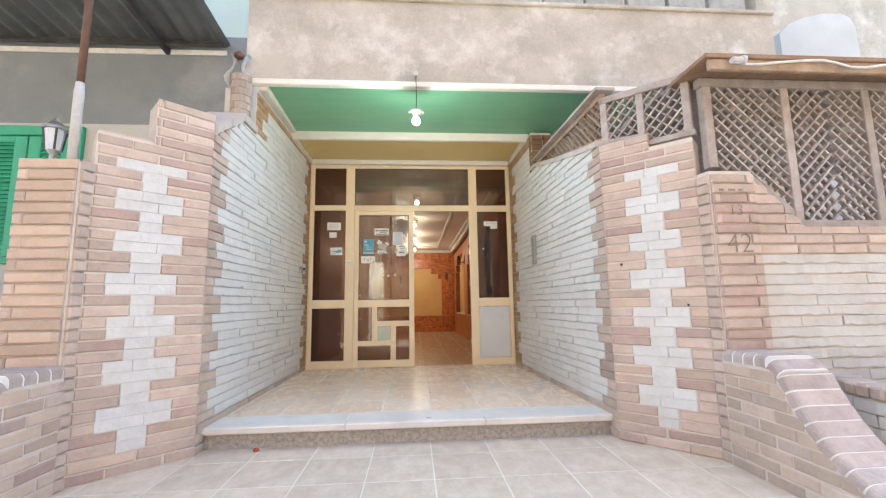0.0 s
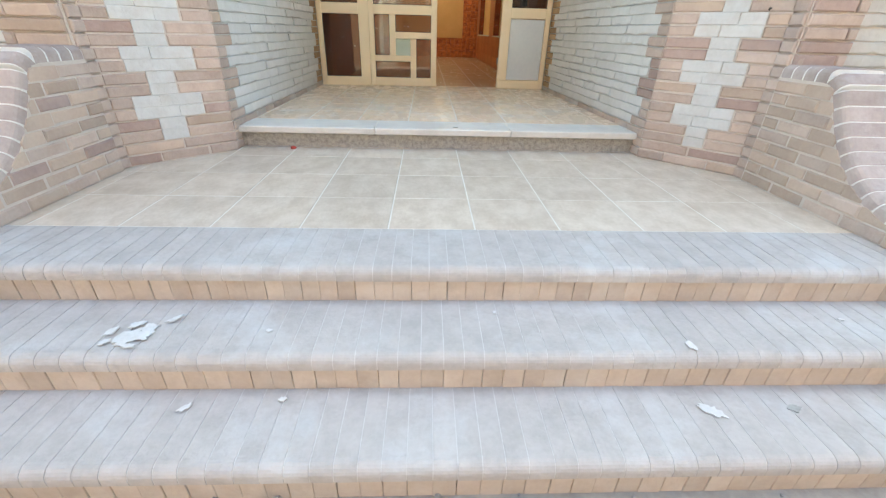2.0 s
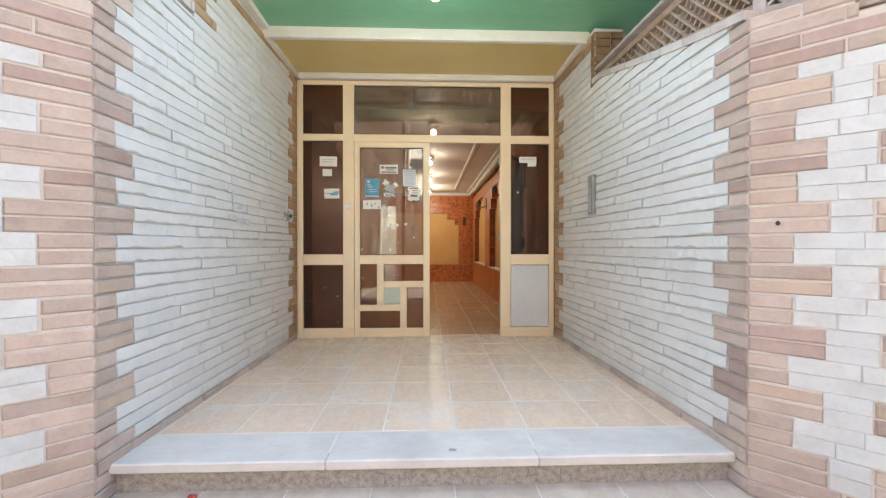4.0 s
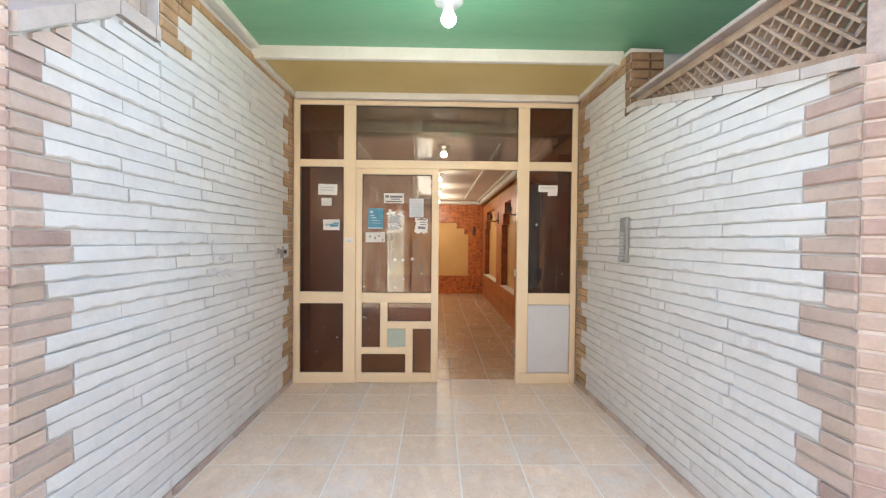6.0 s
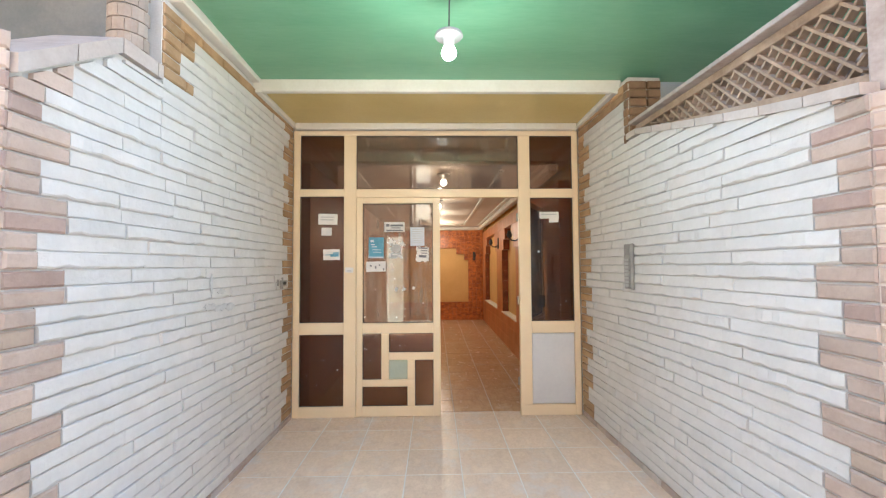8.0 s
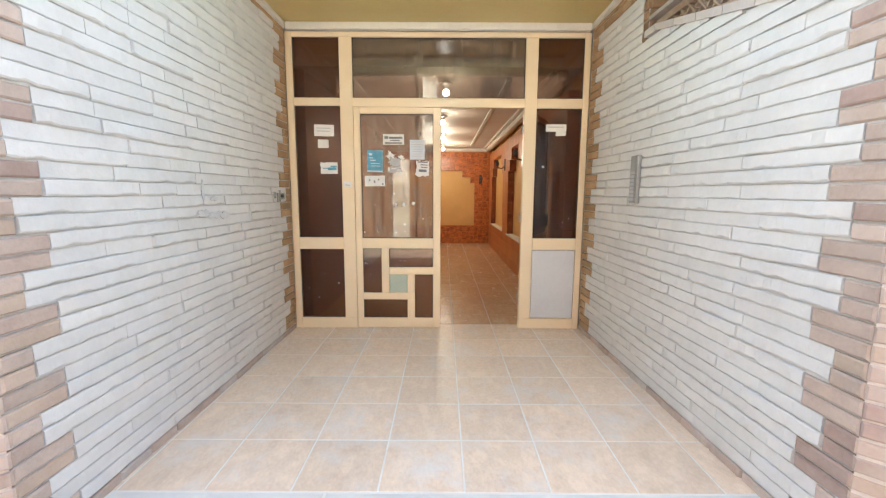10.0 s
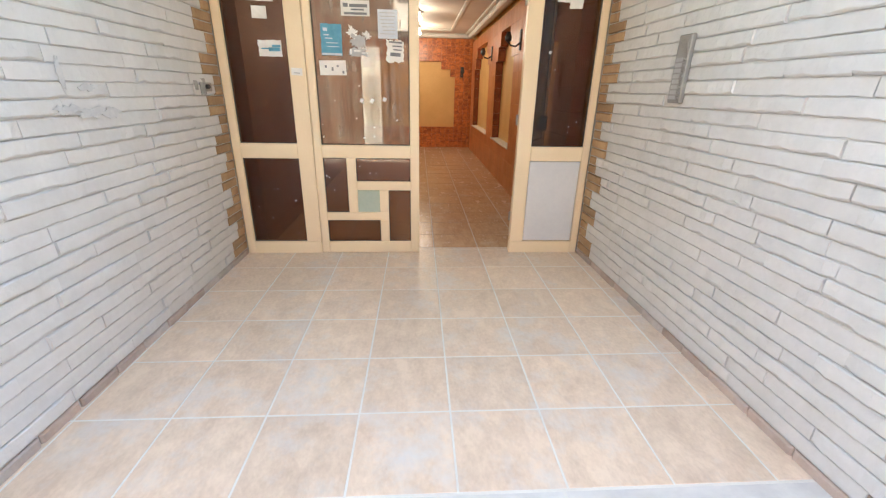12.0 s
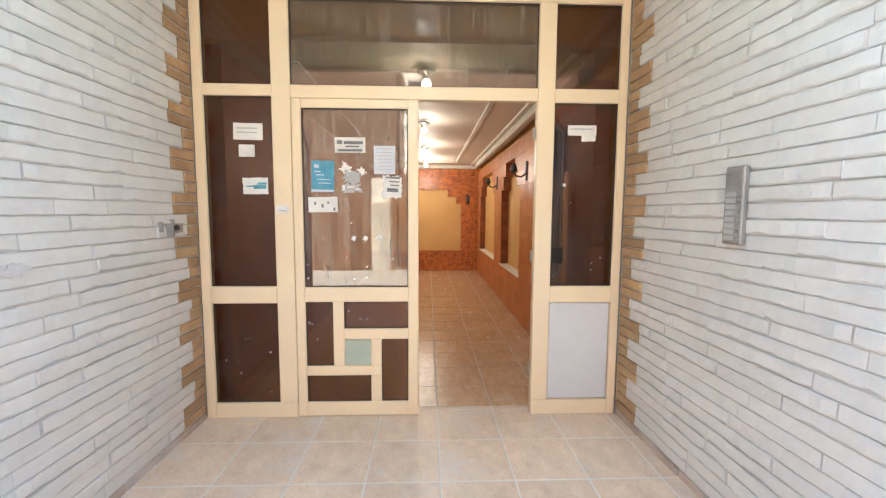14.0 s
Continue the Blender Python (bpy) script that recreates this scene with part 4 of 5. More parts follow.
for x, y, z, w, h, k in ((-1.06, 1.11, -0.148, 0.10, 0.075, 3), (-1.02, 1.15, -0.148, 0.07, 0.06, 4), (-1.12, 1.08, -0.148, 0.04, 0.025, 12), (-1.02, 1.11, -0.148, 0.05, 0.06, 13), (-1.07, 1.17, -0.148, 0.03, 0.05, 15), (-0.96, 1.20, -0.148, 0.025, 0.06, 16), (-1.13, 1.13, -0.148, 0.03, 0.05, 17), (-1.03, 1.06, -0.148, 0.05, 0.02, 18), (0.80, 1.06, -0.148, 0.05, 0.03, 5), (0.83, 0.92, -0.298, 0.09, 0.05, 7), (1.45, 1.20, -0.148, 0.03, 0.015, 8), (-0.62, 1.14, -0.148, 0.025, 0.018, 9), (-0.55, 0.98, -0.298, 0.03, 0.02, 10), (-0.84, 0.95, -0.298, 0.05, 0.02, 11), (0.16, 1.24, -0.148, 0.02, 0.015, 14)):
    blotch("paint_splash", "dried white paint splash on the brick step", SPLASH, on_ground(x, y, z + 0.0015 + 0.0004 * k, 20 * k), w, h, k, "paint splash")
blotch("dark_spot", "dark round spot on the white marble step", CEMENT, on_ground(0.115, 3.06, PORCH + 0.002), 0.035, 0.028, 21)
blotch("dark_spot", "dark oily spot on the brick step", CEMENT, on_ground(1.12, 0.93, -0.298, 10), 0.05, 0.03, 22)


fl = random.Random(12)
for x0, x1, z0, z1, n in ((-1.28, -0.92, 0.28, 0.88, 7), (-0.70, -0.56, 0.52, 0.88, 3), (-0.45, -0.08, 0.76, 0.88, 3), (-0.70, -0.10, 1.06, 1.45, 9), (0.92, 1.26, 1.06, 1.6, 4)):
    for k in range(n):
        blotch("paint_fleck", "tiny white paint fleck on brown glass", SPLASH, pose(fl.uniform(x0, x1), 5.4995, fl.uniform(z0, z1), 0, fl.uniform(0, 90), 180), fl.uniform(0.006, 0.018), fl.uniform(0.005, 0.012), k, "paint fleck")


def wrapper():
    bm = bmesh.new()
    bmesh.ops.create_icosphere(bm, subdivisions=2, radius=0.022)
    r = random.Random(5)
    for v in bm.verts:
        v.co *= r.uniform(0.6, 1.15)
        v.co.z *= 0.55
    o = tagged(obj("candy_wrapper", bm, RED_PLASTIC), "crumpled red sweet wrapper on the tiled landing", "litter")
    o.matrix_basis = pose(-1.035, 2.965, 0.010)


wrapper()


# ---------------- house window, canopy, pole and lantern ----------------
def shutter_window():
    t = tagged(new("window_1"), "closed green wooden louvred shutters in a green frame", "window", "", "structure")
    x0, x1, z0, z1, y = -4.0, -3.04, 1.36, 2.64, 3.86
    for n, a, b, c, d in (("frame_side", x0, x0 + 0.07, z0, z1), ("frame_side", x1 - 0.07, x1, z0, z1), ("frame_head", x0 + 0.07, x1 - 0.07, z1 - 0.09, z1), ("sill", x0 + 0.07, x1 - 0.07, z0, z0 + 0.06)):
        part(n, B(a, b, y, y + 0.10, c, d, 0.005), SHUTTER_GREEN, t)
    for k in range(2):
        a = x0 + 0.075 + 0.41 * k
        s = part("shutter", B(a, a + 0.11, y + 0.02, y + 0.06, z0 + 0.065, z1 - 0.095, 0.004), SHUTTER_GREEN, t)
        part("stile", B(a + 0.29, a + 0.40, y + 0.02, y + 0.06, z0 + 0.065, z1 - 0.095, 0.004), SHUTTER_GREEN, s)
        part("rail", B(a + 0.11, a + 0.29, y + 0.02, y + 0.06, z1 - 0.155, z1 - 0.095, 0.004), SHUTTER_GREEN, s)
        part("rail", B(a + 0.11, a + 0.29, y + 0.02, y + 0.06, z0 + 0.065, z0 + 0.13, 0.004), SHUTTER_GREEN, s)
        for z in (z0 + 0.28, z1 - 0.32):
            part("hinge", B(a + (-0.012 if k == 0 else 0.39), a + (0.008 if k == 0 else 0.41), y + 0.004, y + 0.02, z, z + 0.075, 0.003), DARK_STEEL, s)
        for i in range(26):
            z = z0 + 0.14 + i * 0.0385
            part("slat", beam(bmesh.new(), (a + 0.11, y + 0.04, z + 0.015), (a + 0.29, y + 0.04, z + 0.015), 0.006, 0.042, (0, 0.5, 0.85)), SHUTTER_GREEN, s)
    part("backing", B(x0 + 0.07, x1 - 0.07, y + 0.075, y + 0.09, z0, z1), DARK_PANE, t)


shutter_window()


def metal_canopy():
    t = thing("metal_canopy", "grey corrugated metal canopy on brown steel tubes", "canopy")
    bm = bmesh.new()
    xs = [-6.0 + 0.02 * i for i in range(212)]
    rows = []
    for y, z in ((3.90, 3.50), (1.4, 3.78)):
        rows.append([bm.verts.new((x, y, z + 0.016 * math.sin(2 * math.pi * (x / 0.15)) + 0.0)) for x in xs])
        rows.append([bm.verts.new((x, y, z + 0.012 + 0.016 * math.sin(2 * math.pi * (x / 0.15)))) for x in xs])
    for a, b in ((0, 2), (1, 3), (0, 1), (2, 3)):
        for i in range(len(xs) - 1):
            bm.faces.new((rows[a][i], rows[a][i + 1], rows[b][i + 1], rows[b][i]))
    part("sheet", bm, CORRUGATED, t)
    for x in (-5.6, -4.2, -2.35):
        part("rafter", beam(bmesh.new(), (x, 3.90, 3.42), (x, 1.45, 3.69), 0.05, 0.06, (0, 0, 1), 0.006), DARK_STEEL, t)
    part("purlin", beam(bmesh.new(), (-6.0, 3.80, 3.455), (-1.80, 3.80, 3.455), 0.04, 0.04, (0, 0, 1), 0.004), DARK_STEEL, t)
    part("purlin", beam(bmesh.new(), (-6.0, 1.6, 3.715), (-1.80, 1.6, 3.715), 0.04, 0.04, (0, 0, 1), 0.004), DARK_STEEL, t)
    part("torn_flashing", beam(bmesh.new(), (-6.0, 3.885, 3.40), (-1.80, 3.885, 3.42), 0.02, 0.05, (0, 0, 1), 0.004), CLOTH, t)


metal_canopy()


def pole():
    t = thing("steel_pole", "brown steel canopy pole with white-painted lower end", "pole")
    part("shaft", lathe(bmesh.new(), [(0.021, 2.33), (0.021, 3.69)], (-2.035, 2.54, 0), seg=16), RUST_PAINT, t, "", True)
    part("painted_foot", lathe(bmesh.new(), [(0.026, 1.79), (0.027, 2.28), (0.022, 2.34)], (-2.035, 2.54, 0), seg=16), SHADED_WHITE_PAINT, t, "chipped white paint", True)


pole()


def lantern():
    t = thing("garden_lantern", "grey metal lantern with frosted glass on the brick pier", "lantern", at=(-2.165, 2.56, 1.79))
    part("base", lathe(bmesh.new(), [(0.05, 0), (0.05, 0.02), (0.025, 0.05), (0.02, 0.10), (0.045, 0.13)], (0, 0, 0), seg=8), STEEL, t)
    part("glass", lathe(bmesh.new(), [(0.045, 0.13), (0.065, 0.27)], (0, 0, 0), seg=8), PALE_BLUE, t, "dusty frosted glass")
    part("hood", lathe(bmesh.new(), [(0.085, 0.27), (0.08, 0.29), (0.03, 0.33), (0.012, 0.36)], (0, 0, 0), seg=8), STEEL, t)
    for k in range(4):
        a = math.pi / 4 + k * math.pi / 2
        part("rib", beam(bmesh.new(), (0.047 * math.cos(a), 0.047 * math.sin(a), 0.13), (0.068 * math.cos(a), 0.068 * math.sin(a), 0.27), 0.01, 0.01, (1, 0, 0)), DARK_STEEL, t)
    t.scale = (0.8, 0.8, 0.92)


lantern()


def round_column():
    c = structure("wall_round_column", lathe(bmesh.new(), [(0.075, 1.9), (0.075, 2.96)], (-1.505, 3.56, 0), seg=20), MORTAR, "slim round brick column at the end of the canopy", "column")
    for k in range(11):
        for j in range(5):
            a0 = -math.pi * 0.95 + j * 0.62 + (0.31 if k % 2 else 0)
            bm = bmesh.new()
            vs = []
            for r in (0.070, 0.086):
                for a in (a0, a0 + 0.3, a0 + 0.59):
                    for z in (2.26 + k * 0.0665, 2.32 + k * 0.0665):
                        vs.append(bm.verts.new((-1.505 + r * math.cos(a), 3.56 + r * math.sin(a), z)))
            bmesh.ops.convex_hull(bm, input=vs)
            part("brick", bm, COLUMN_BRICK, c)
    return c


round_column()


def rag():
    t = thing("cloth_rag", "torn pale cloth strip tied at the column head", "cloth", at=(-1.62, 3.60, 3.05))
    r = random.Random(3)
    for dx in (0.0, 0.13):
        bm = bmesh.new()
        prev = None
        for i in range(9):
            z = 0.17 - i * 0.042
            x = dx + 0.03 * math.sin(i * 0.9 + dx * 20)
            w = 0.018 + 0.010 * r.random()
            row = [bm.verts.new((x - w, 0.02 * math.sin(i + dx), z)), bm.verts.new((x, -0.03 + 0.01 * r.random(), z)), bm.verts.new((x + w, 0.015 * math.cos(i), z))]
            if prev:
                bm.faces.new((prev[0], prev[1], row[1], row[0]))
                bm.faces.new((prev[1], prev[2], row[2], row[1]))
            prev = row
        bmesh.ops.solidify(bm, geom=bm.faces[:], thickness=0.006)
        part("strip", bm, CLOTH, t, "", True)
    part("knot", lathe(bmesh.new(), [(0.01, 0.13), (0.04, 0.15), (0.045, 0.18), (0.02, 0.21)], (0.06, 0, 0), seg=10), RUST_PAINT, t)


rag()


# ---------------- lattice veranda ----------------
def lattice_panel(parent, f, s0, s1, z0, z1, pitch=0.052, turn=1, low=None, wood=None):
    """Crossed diagonal slats, clipped to the opening; low(s) gives a sloping lower edge."""
    low = low or (lambda s: z0)

    def clip(a, b):
        """Keep the stretch of the slat that lies in the opening."""
        inside = []
        for k in range(81):
            u = k / 80
            s, z = a[0] + (b[0] - a[0]) * u, a[1] + (b[1] - a[1]) * u
            if s0 <= s <= s1 and low(s) <= z <= z1:
                inside.append((s, z))
        return (inside[0], inside[-1]) if len(inside) > 2 else None
    w, h = s1 - s0, z1 - z0
    for layer, sign in ((0, turn), (1, -turn)):
        n = int((w + h) / (pitch * 1.414)) + 2
        for k in range(-1, n):
            c = k * pitch * 1.414
            a, b = ((s0 + c - h, z0), (s0 + c, z1)) if sign > 0 else ((s0 + c, z0), (s0 + c - h, z1))
            got = clip(a, b)
            if got:
                (sa, za), (sb, zb) = got
                part("slat", beam(bmesh.new(), f.at(sa, -0.012 * layer, za), f.at(sb, -0.012 * layer, zb), 0.011, 0.034, f.n), wood or LATTICE_WOOD, parent)


def lattice_front():
    f = Face((1.93, 2.47), (5.1, 2.47), (0, -1))
    t = thing("lattice_screen", "weathered grey-brown wooden lattice screen on the garden wall", "lattice")
    posts = (0.0, 0.55, 1.14, 1.74, 2.34, 2.95)
    for i, s in enumerate(posts):
        part("post", beam(bmesh.new(), f.at(s + 0.03, -0.005, 1.44 if i else 1.80), f.at(s + 0.03, -0.005, 2.40), 0.06, 0.06, (1, 0, 0), 0.004), LATTICE_WOOD, t)
    part("bottom_rail", beam(bmesh.new(), f.at(0.56, 0.0, 1.425), f.at(3.1, 0.0, 1.425), 0.06, 0.05, (0, 0, 1), 0.004), LATTICE_WOOD, t)
    part("brace", beam(bmesh.new(), f.at(0.27, 0.0, 1.74), f.at(0.60, 0.0, 1.44), 0.05, 0.04, (0, 1, 0), 0.004), LATTICE_WOOD, t)
    part("top_rail", beam(bmesh.new(), f.at(-0.02, 0.0, 2.385), f.at(3.1, 0.0, 2.385), 0.06, 0.06, (0, 0, 1), 0.004), LATTICE_WOOD, t)
    for a, b in zip(posts, posts[1:]):
        mid = (a + 0.06 + b) / 2
        if a == 0.55:
            lattice_panel(t, f, a + 0.06, mid, 1.45, 2.355, 0.056, 1)
            lattice_panel(t, f, mid, b, 1.45, 2.355, 0.056, -1)
        else:
            lattice_panel(t, f, a + 0.06, b, 1.45, 2.355, 0.056, -1, (lambda s: 1.775 if s < 0.25 else 1.765 - 0.92 * (s - 0.25) if s < 0.6 else 1.45) if a == 0 else None)
    part("roof_board", B(1.80, 5.2, 2.22, 2.60, 2.42, 2.45, 0.004), BROWN_WOOD, t)
    part("fascia_board", B(1.83, 5.2, 2.235, 2.265, 2.35, 2.42, 0.004), LATTICE_BROWN, t, "weathered brown eave board")
    # Unseen top kept pale so it bounces light up to the porch ceiling.
    part("roof_board", B(1.86, 5.2, 2.50, 4.70, 2.46, 2.50, 0.004), LATTICE_WOOD, t, "pale grey roof boards that bounce light upward")


lattice_front()


def lattice_side():
    t = thing("lattice_screen", "weathered wooden lattice screen on the pilaster top", "lattice")
    f = Face((PIL_R.P.x + 0.06, PIL_R.P.y + 0.02), (PIL_R.Q.x + 0.05, PIL_R.Q.y - 0.02), (-1, -1))
    for s in (0.0, 0.265, 0.56):
        part("post", beam(bmesh.new(), f.at(s, 0, 2.05 if s > 0.3 else 2.14), f.at(s, 0, 2.50), 0.05, 0.05, f.d, 0.004), LATTICE_WOOD, t)
    part("top_rail", beam(bmesh.new(), f.at(-0.03, 0, 2.50), f.at(0.66, 0, 2.45), 0.07, 0.05, (0, 0, 1), 0.004), LATTICE_WOOD, t)
    part("bottom_rail", beam(bmesh.new(), f.at(0.0, 0, 2.16), f.at(0.265, 0, 2.13), 0.05, 0.04, (0, 0, 1), 0.004), LATTICE_WOOD, t)
    part("bottom_rail", beam(bmesh.new(), f.at(0.265, 0, 2.07), f.at(0.60, 0, 2.06), 0.05, 0.04, (0, 0, 1), 0.004), LATTICE_WOOD, t)
    lattice_panel(t, f, 0.02, 0.245, 2.17, 2.475, 0.053)
    lattice_panel(t, f, 0.285, 0.54, 2.085, 2.455, 0.053)
    g = Face((1.50, 2.95), (1.455, 4.51), (-1, 0))
    u = thing("lattice_screen", "narrowing wooden lattice strip along the sloping wall", "lattice")
    part("top_rail", beam(bmesh.new(), g.at(0, 0, 2.545), g.at(g.len, 0, 2.545), 0.05, 0.045, (0, 0, 1), 0.004), LATTICE_BROWN, u)
    part("eave_board", beam(bmesh.new(), g.at(-0.05, 0.0, 2.585), g.at(g.len, 0.0, 2.575), 0.16, 0.025, (0, 0, 1), 0.004), LATTICE_WOOD, u)
    part("bottom_rail", beam(bmesh.new(), g.at(0, 0, top_right(0) + 0.06), g.at(g.len, 0, top_right(g.len) + 0.045), 0.05, 0.035, (0, 0, 1), 0.004), LATTICE_BROWN, u)
    lattice_panel(u, g, 0.03, g.len - 0.02, 2.15, 2.525, 0.053, 1, lambda s: top_right(s) + 0.065, LATTICE_BROWN)


lattice_side()


def eave_cable():
    bm = bmesh.new()
    pts = [(1.95 + 0.1 * k, 2.215 + 0.01 * math.sin(k * 1.7), 2.395 - 0.02 * math.sin(k * 0.9)) for k in range(24)]
    c = tagged(obj("cable", tube(bm, pts, 0.008, 6), CLOTH, smooth=True), "slack pale cable along the lattice eave", "cable")
    t = thing("pipe_end", "pale plastic pipe end under the lattice eave", "pipe", at=(1.99, 2.20, 2.39))
    part("pipe", lathe(bmesh.new(), [(0.02, -0.04), (0.02, 0.02), (0.028, 0.02), (0.028, 0.04)], (0, 0, 0), "X", 12), SHADED_WHITE_PAINT, t)


eave_cable()


def balcony():
    t = thing("balcony", "white curved plaster balcony parapet on the next house", "balcony")
    bm = bmesh.new()
    prof = [(4.45, 3.25), (4.45, 4.14), (4.60, 4.27), (4.80, 4.36), (5.05, 4.42), (5.30, 4.43), (5.41, 4.38), (5.46, 4.26), (5.48, 3.25)]
    f = [bm.verts.new((x, 4.3, z)) for x, z in prof]
    b = [bm.verts.new((x, 4.5, z)) for x, z in prof]
    bm.faces.new(f)
    bm.faces.new(b[::-1])
    for i in range(len(prof)):
        j = (i + 1) % len(prof)
        bm.faces.new((f[i], b[i], b[j], f[j]))
    part("parapet", bm, PALE_PLASTER, t)
    part("slab", B(4.40, 5.55, 4.3, 5.25, 3.13, 3.25, 0.01), RAW_RENDER, t)


balcony()


# painted house number
def number(text, label, x, y, z, size):
    cu = bpy.data.curves.new("number", "FONT")
    cu.body, cu.size, cu.extrude, cu.offset = text, size, 0.001, -0.022 * size
    tmp = bpy.data.objects.new("number", cu)
    scene.collection.objects.link(tmp)
    me = bpy.data.meshes.new_from_object(tmp.evaluated_get(bpy.context.evaluated_depsgraph_get()))
    bpy.data.objects.remove(tmp)
    me.materials.clear()
    me.materials.append(GREEN_INK)
    o = tagged(new("painted_number", me), label, "number")
    o.matrix_basis = pose(x, y, z, 90, 0, 0)


number("42", "hand-painted dark green house number 42 on brick", 1.935, 2.379, 1.235, 0.175)
number("13", "faded dark painted number 13 on brick", 1.97, 2.379, 1.47, 0.10)
for k, (x, w) in enumerate(((1.92, 0.03), (1.98, 0.045), (2.05, 0.03))):
    tagged(obj("faded_mark", B(x, x + w, 2.377, 2.380, 1.625, 1.637), GREEN_INK), "faded dark painted mark on brick", "mark")


def planter():
    t = thing("planter_wall", "low white brick planter with rounded brown brick rim", "planter")
    cx, cy, r = 2.95, 2.05, 0.55
    bm = bmesh.new()
    lathe(bm, [(r, GRADE), (r, 0.42), (r - 0.12, 0.42), (r - 0.12, 0.30)], (cx, cy, 0), seg=36)
    part("body", bm, MORTAR, t)
    for k in range(44):
        a = 2 * math.pi * k / 44
        bm = bmesh.new()
        box(bm, -0.075, 0.075, -0.034, 0.034, 0, 0.07, 0.012)
        o = part("rim_brick", bm, BROWN_BRICK, t)
        o.matrix_basis = pose(cx + (r - 0.06) * math.cos(a), cy + (r - 0.06) * math.sin(a), 0.42, 0, 0, math.degrees(a))
    for j in range(6):
        for k in range(14):
            a0 = 2 * math.pi * (k + 0.5 * (j % 2)) / 14
            bm = bmesh.new()
            vs = [bm.verts.new((cx + q * math.cos(a), cy + q * math.sin(a), z)) for q in (r - 0.005, r + 0.016) for a in (a0, a0 + 0.22, a0 + 0.43) for z in (0.02 + j * 0.0665, 0.08 + j * 0.0665)]
            bmesh.ops.convex_hull(bm, input=vs)
            part("brick", bm, WHITE_BRICK, t)


planter()

# ---------------- pieces: bricks, tiles, copings ----------------
def lay_porch_wall(wall, f, top, front, back, first_ochre):
    n = int(2.95 / COURSE)
    for c in range(-1, n):
        z = c * COURSE
        tooth = front[((c - 2) // 2) % 2]
        tail = f.len - 0.125 - back[((c + 1) // 2) % 2]
        end = f.len - 0.125
        if z < PORCH - 0.03:
            lay(wall, f, -0.008, 0.11, z, BROWN_BRICK)
            continue
        if z < PORCH + 0.03:
            run(wall, f, 0, end, z, (DUSTY_BRICK, BROWN_BRICK, BROWN_BRICK), False, 0.18, 0.24)
            continue
        hi = top(f.len)
        if z + COURSE <= top(0.01) + 0.012:
            lay(wall, f, -0.008, tooth, z, BROWNS)
        elif z < 2.45:
            lay_cut(wall, f, 0.0, tooth, z, BROWN_BRICK, top)
        ochre_top = z > hi - 2.2 * COURSE
        s_white, e_white = tooth, tail
        if first_ochre and z > 2.50:
            s_white = 0.72
            k = 0.26 if (c // 2) % 2 else 0.14
            run(wall, f, 0.72, 0.72 + k, z, OCHRE_BRICK, False, 0.10, 0.2)
            s_white = 0.72 + k
        if not first_ochre and z > 2.42:
            lay(wall, f, 1.60, 1.66, z, SHADED_OCHRE_BRICK)
            lay(wall, COLUMN_END, 0.0, 0.13, z, SHADED_OCHRE_BRICK)
            lay(wall, COLUMN_END, 0.13, 0.235, z, SHADED_OCHRE_BRICK)
            s_white = 1.66
        if ochre_top and z + COURSE < hi + 0.01:
            run(wall, f, s_white, end, z, OCHRE_BRICK, False, 0.18, 0.24)
            continue
        step = 0.72 if first_ochre else 1.60
        if s_white < step and z + COURSE > 2.10:
            run(wall, f, s_white, step, z, WHITE_BRICK, True, 0.24, 0.50, lambda s: top(min(s, step - 0.001)))
            s_white = step
        run(wall, f, s_white, e_white, z, WHITE_BRICK, True, 0.24, 0.60, top)
        if z + COURSE < hi + 0.01:
            lay(wall, f, tail, end, z, OCHRE_BRICK)


COLUMN_END = Face((1.39, 4.532), (1.62, 4.532), (0, -1))
lay_porch_wall(wall_left, LEFT, top_left, (0.22, 0.11), (0.23, 0.11), True)
lay_porch_wall(wall_right, RIGHT, top_right, (0.21, 0.11), (0.24, 0.12), False)


def lay_pilaster(wall, f, top, last):
    a0, a1, b0, b1 = 0.25 * f.len, 0.82 * f.len, 0.43 * f.len, 0.64 * f.len
    jit = random.Random(len(wall.name) + last)
    uneven = [(jit.uniform(-0.014, 0.014), jit.uniform(-0.014, 0.014)) for k in range(18)]
    for c in range(0, 36):
        z = c * COURSE
        kind = c % 4
        if c < 2 or c > last:
            for p, q in ((-0.008, f.len * 0.5), (f.len * 0.5, f.len)) if c % 2 else ((-0.008, f.len * 0.28), (f.len * 0.28, f.len * 0.72), (f.len * 0.72, f.len)):
                if z + COURSE <= min(top(p + 0.01), top(q - 0.01)) + 0.012:
                    lay(wall, f, p, q, z, BROWNS)
                elif z + COURSE <= top(p + 0.01) + 0.012:
                    lay(wall, f, p, 0.34, z, BROWNS)
            continue
        w0, w1 = (b0, b1) if kind in (2, 3) else (a0, a1)
        w0, w1 = w0 + uneven[c // 2][0], w1 + uneven[c // 2][1]
        lay(wall, f, -0.008, w0, z, BROWNS)
        lay(wall, f, w1, f.len, z, BROWNS)
        if w1 - w0 > 0.2:
            cut = w0 + (w1 - w0) * (0.62 if c % 2 else 0.38)
            lay(wall, f, w0, cut, z, WHITE_BLOCK)
            lay(wall, f, cut, w1, z, WHITE_BLOCK)
        else:
            lay(wall, f, w0, w1, z, WHITE_BLOCK)


lay_pilaster(pilaster_left, PIL_L, top_pil_l, 28)
lay_pilaster(pilaster_right, PIL_R, top_pil_r, 28)


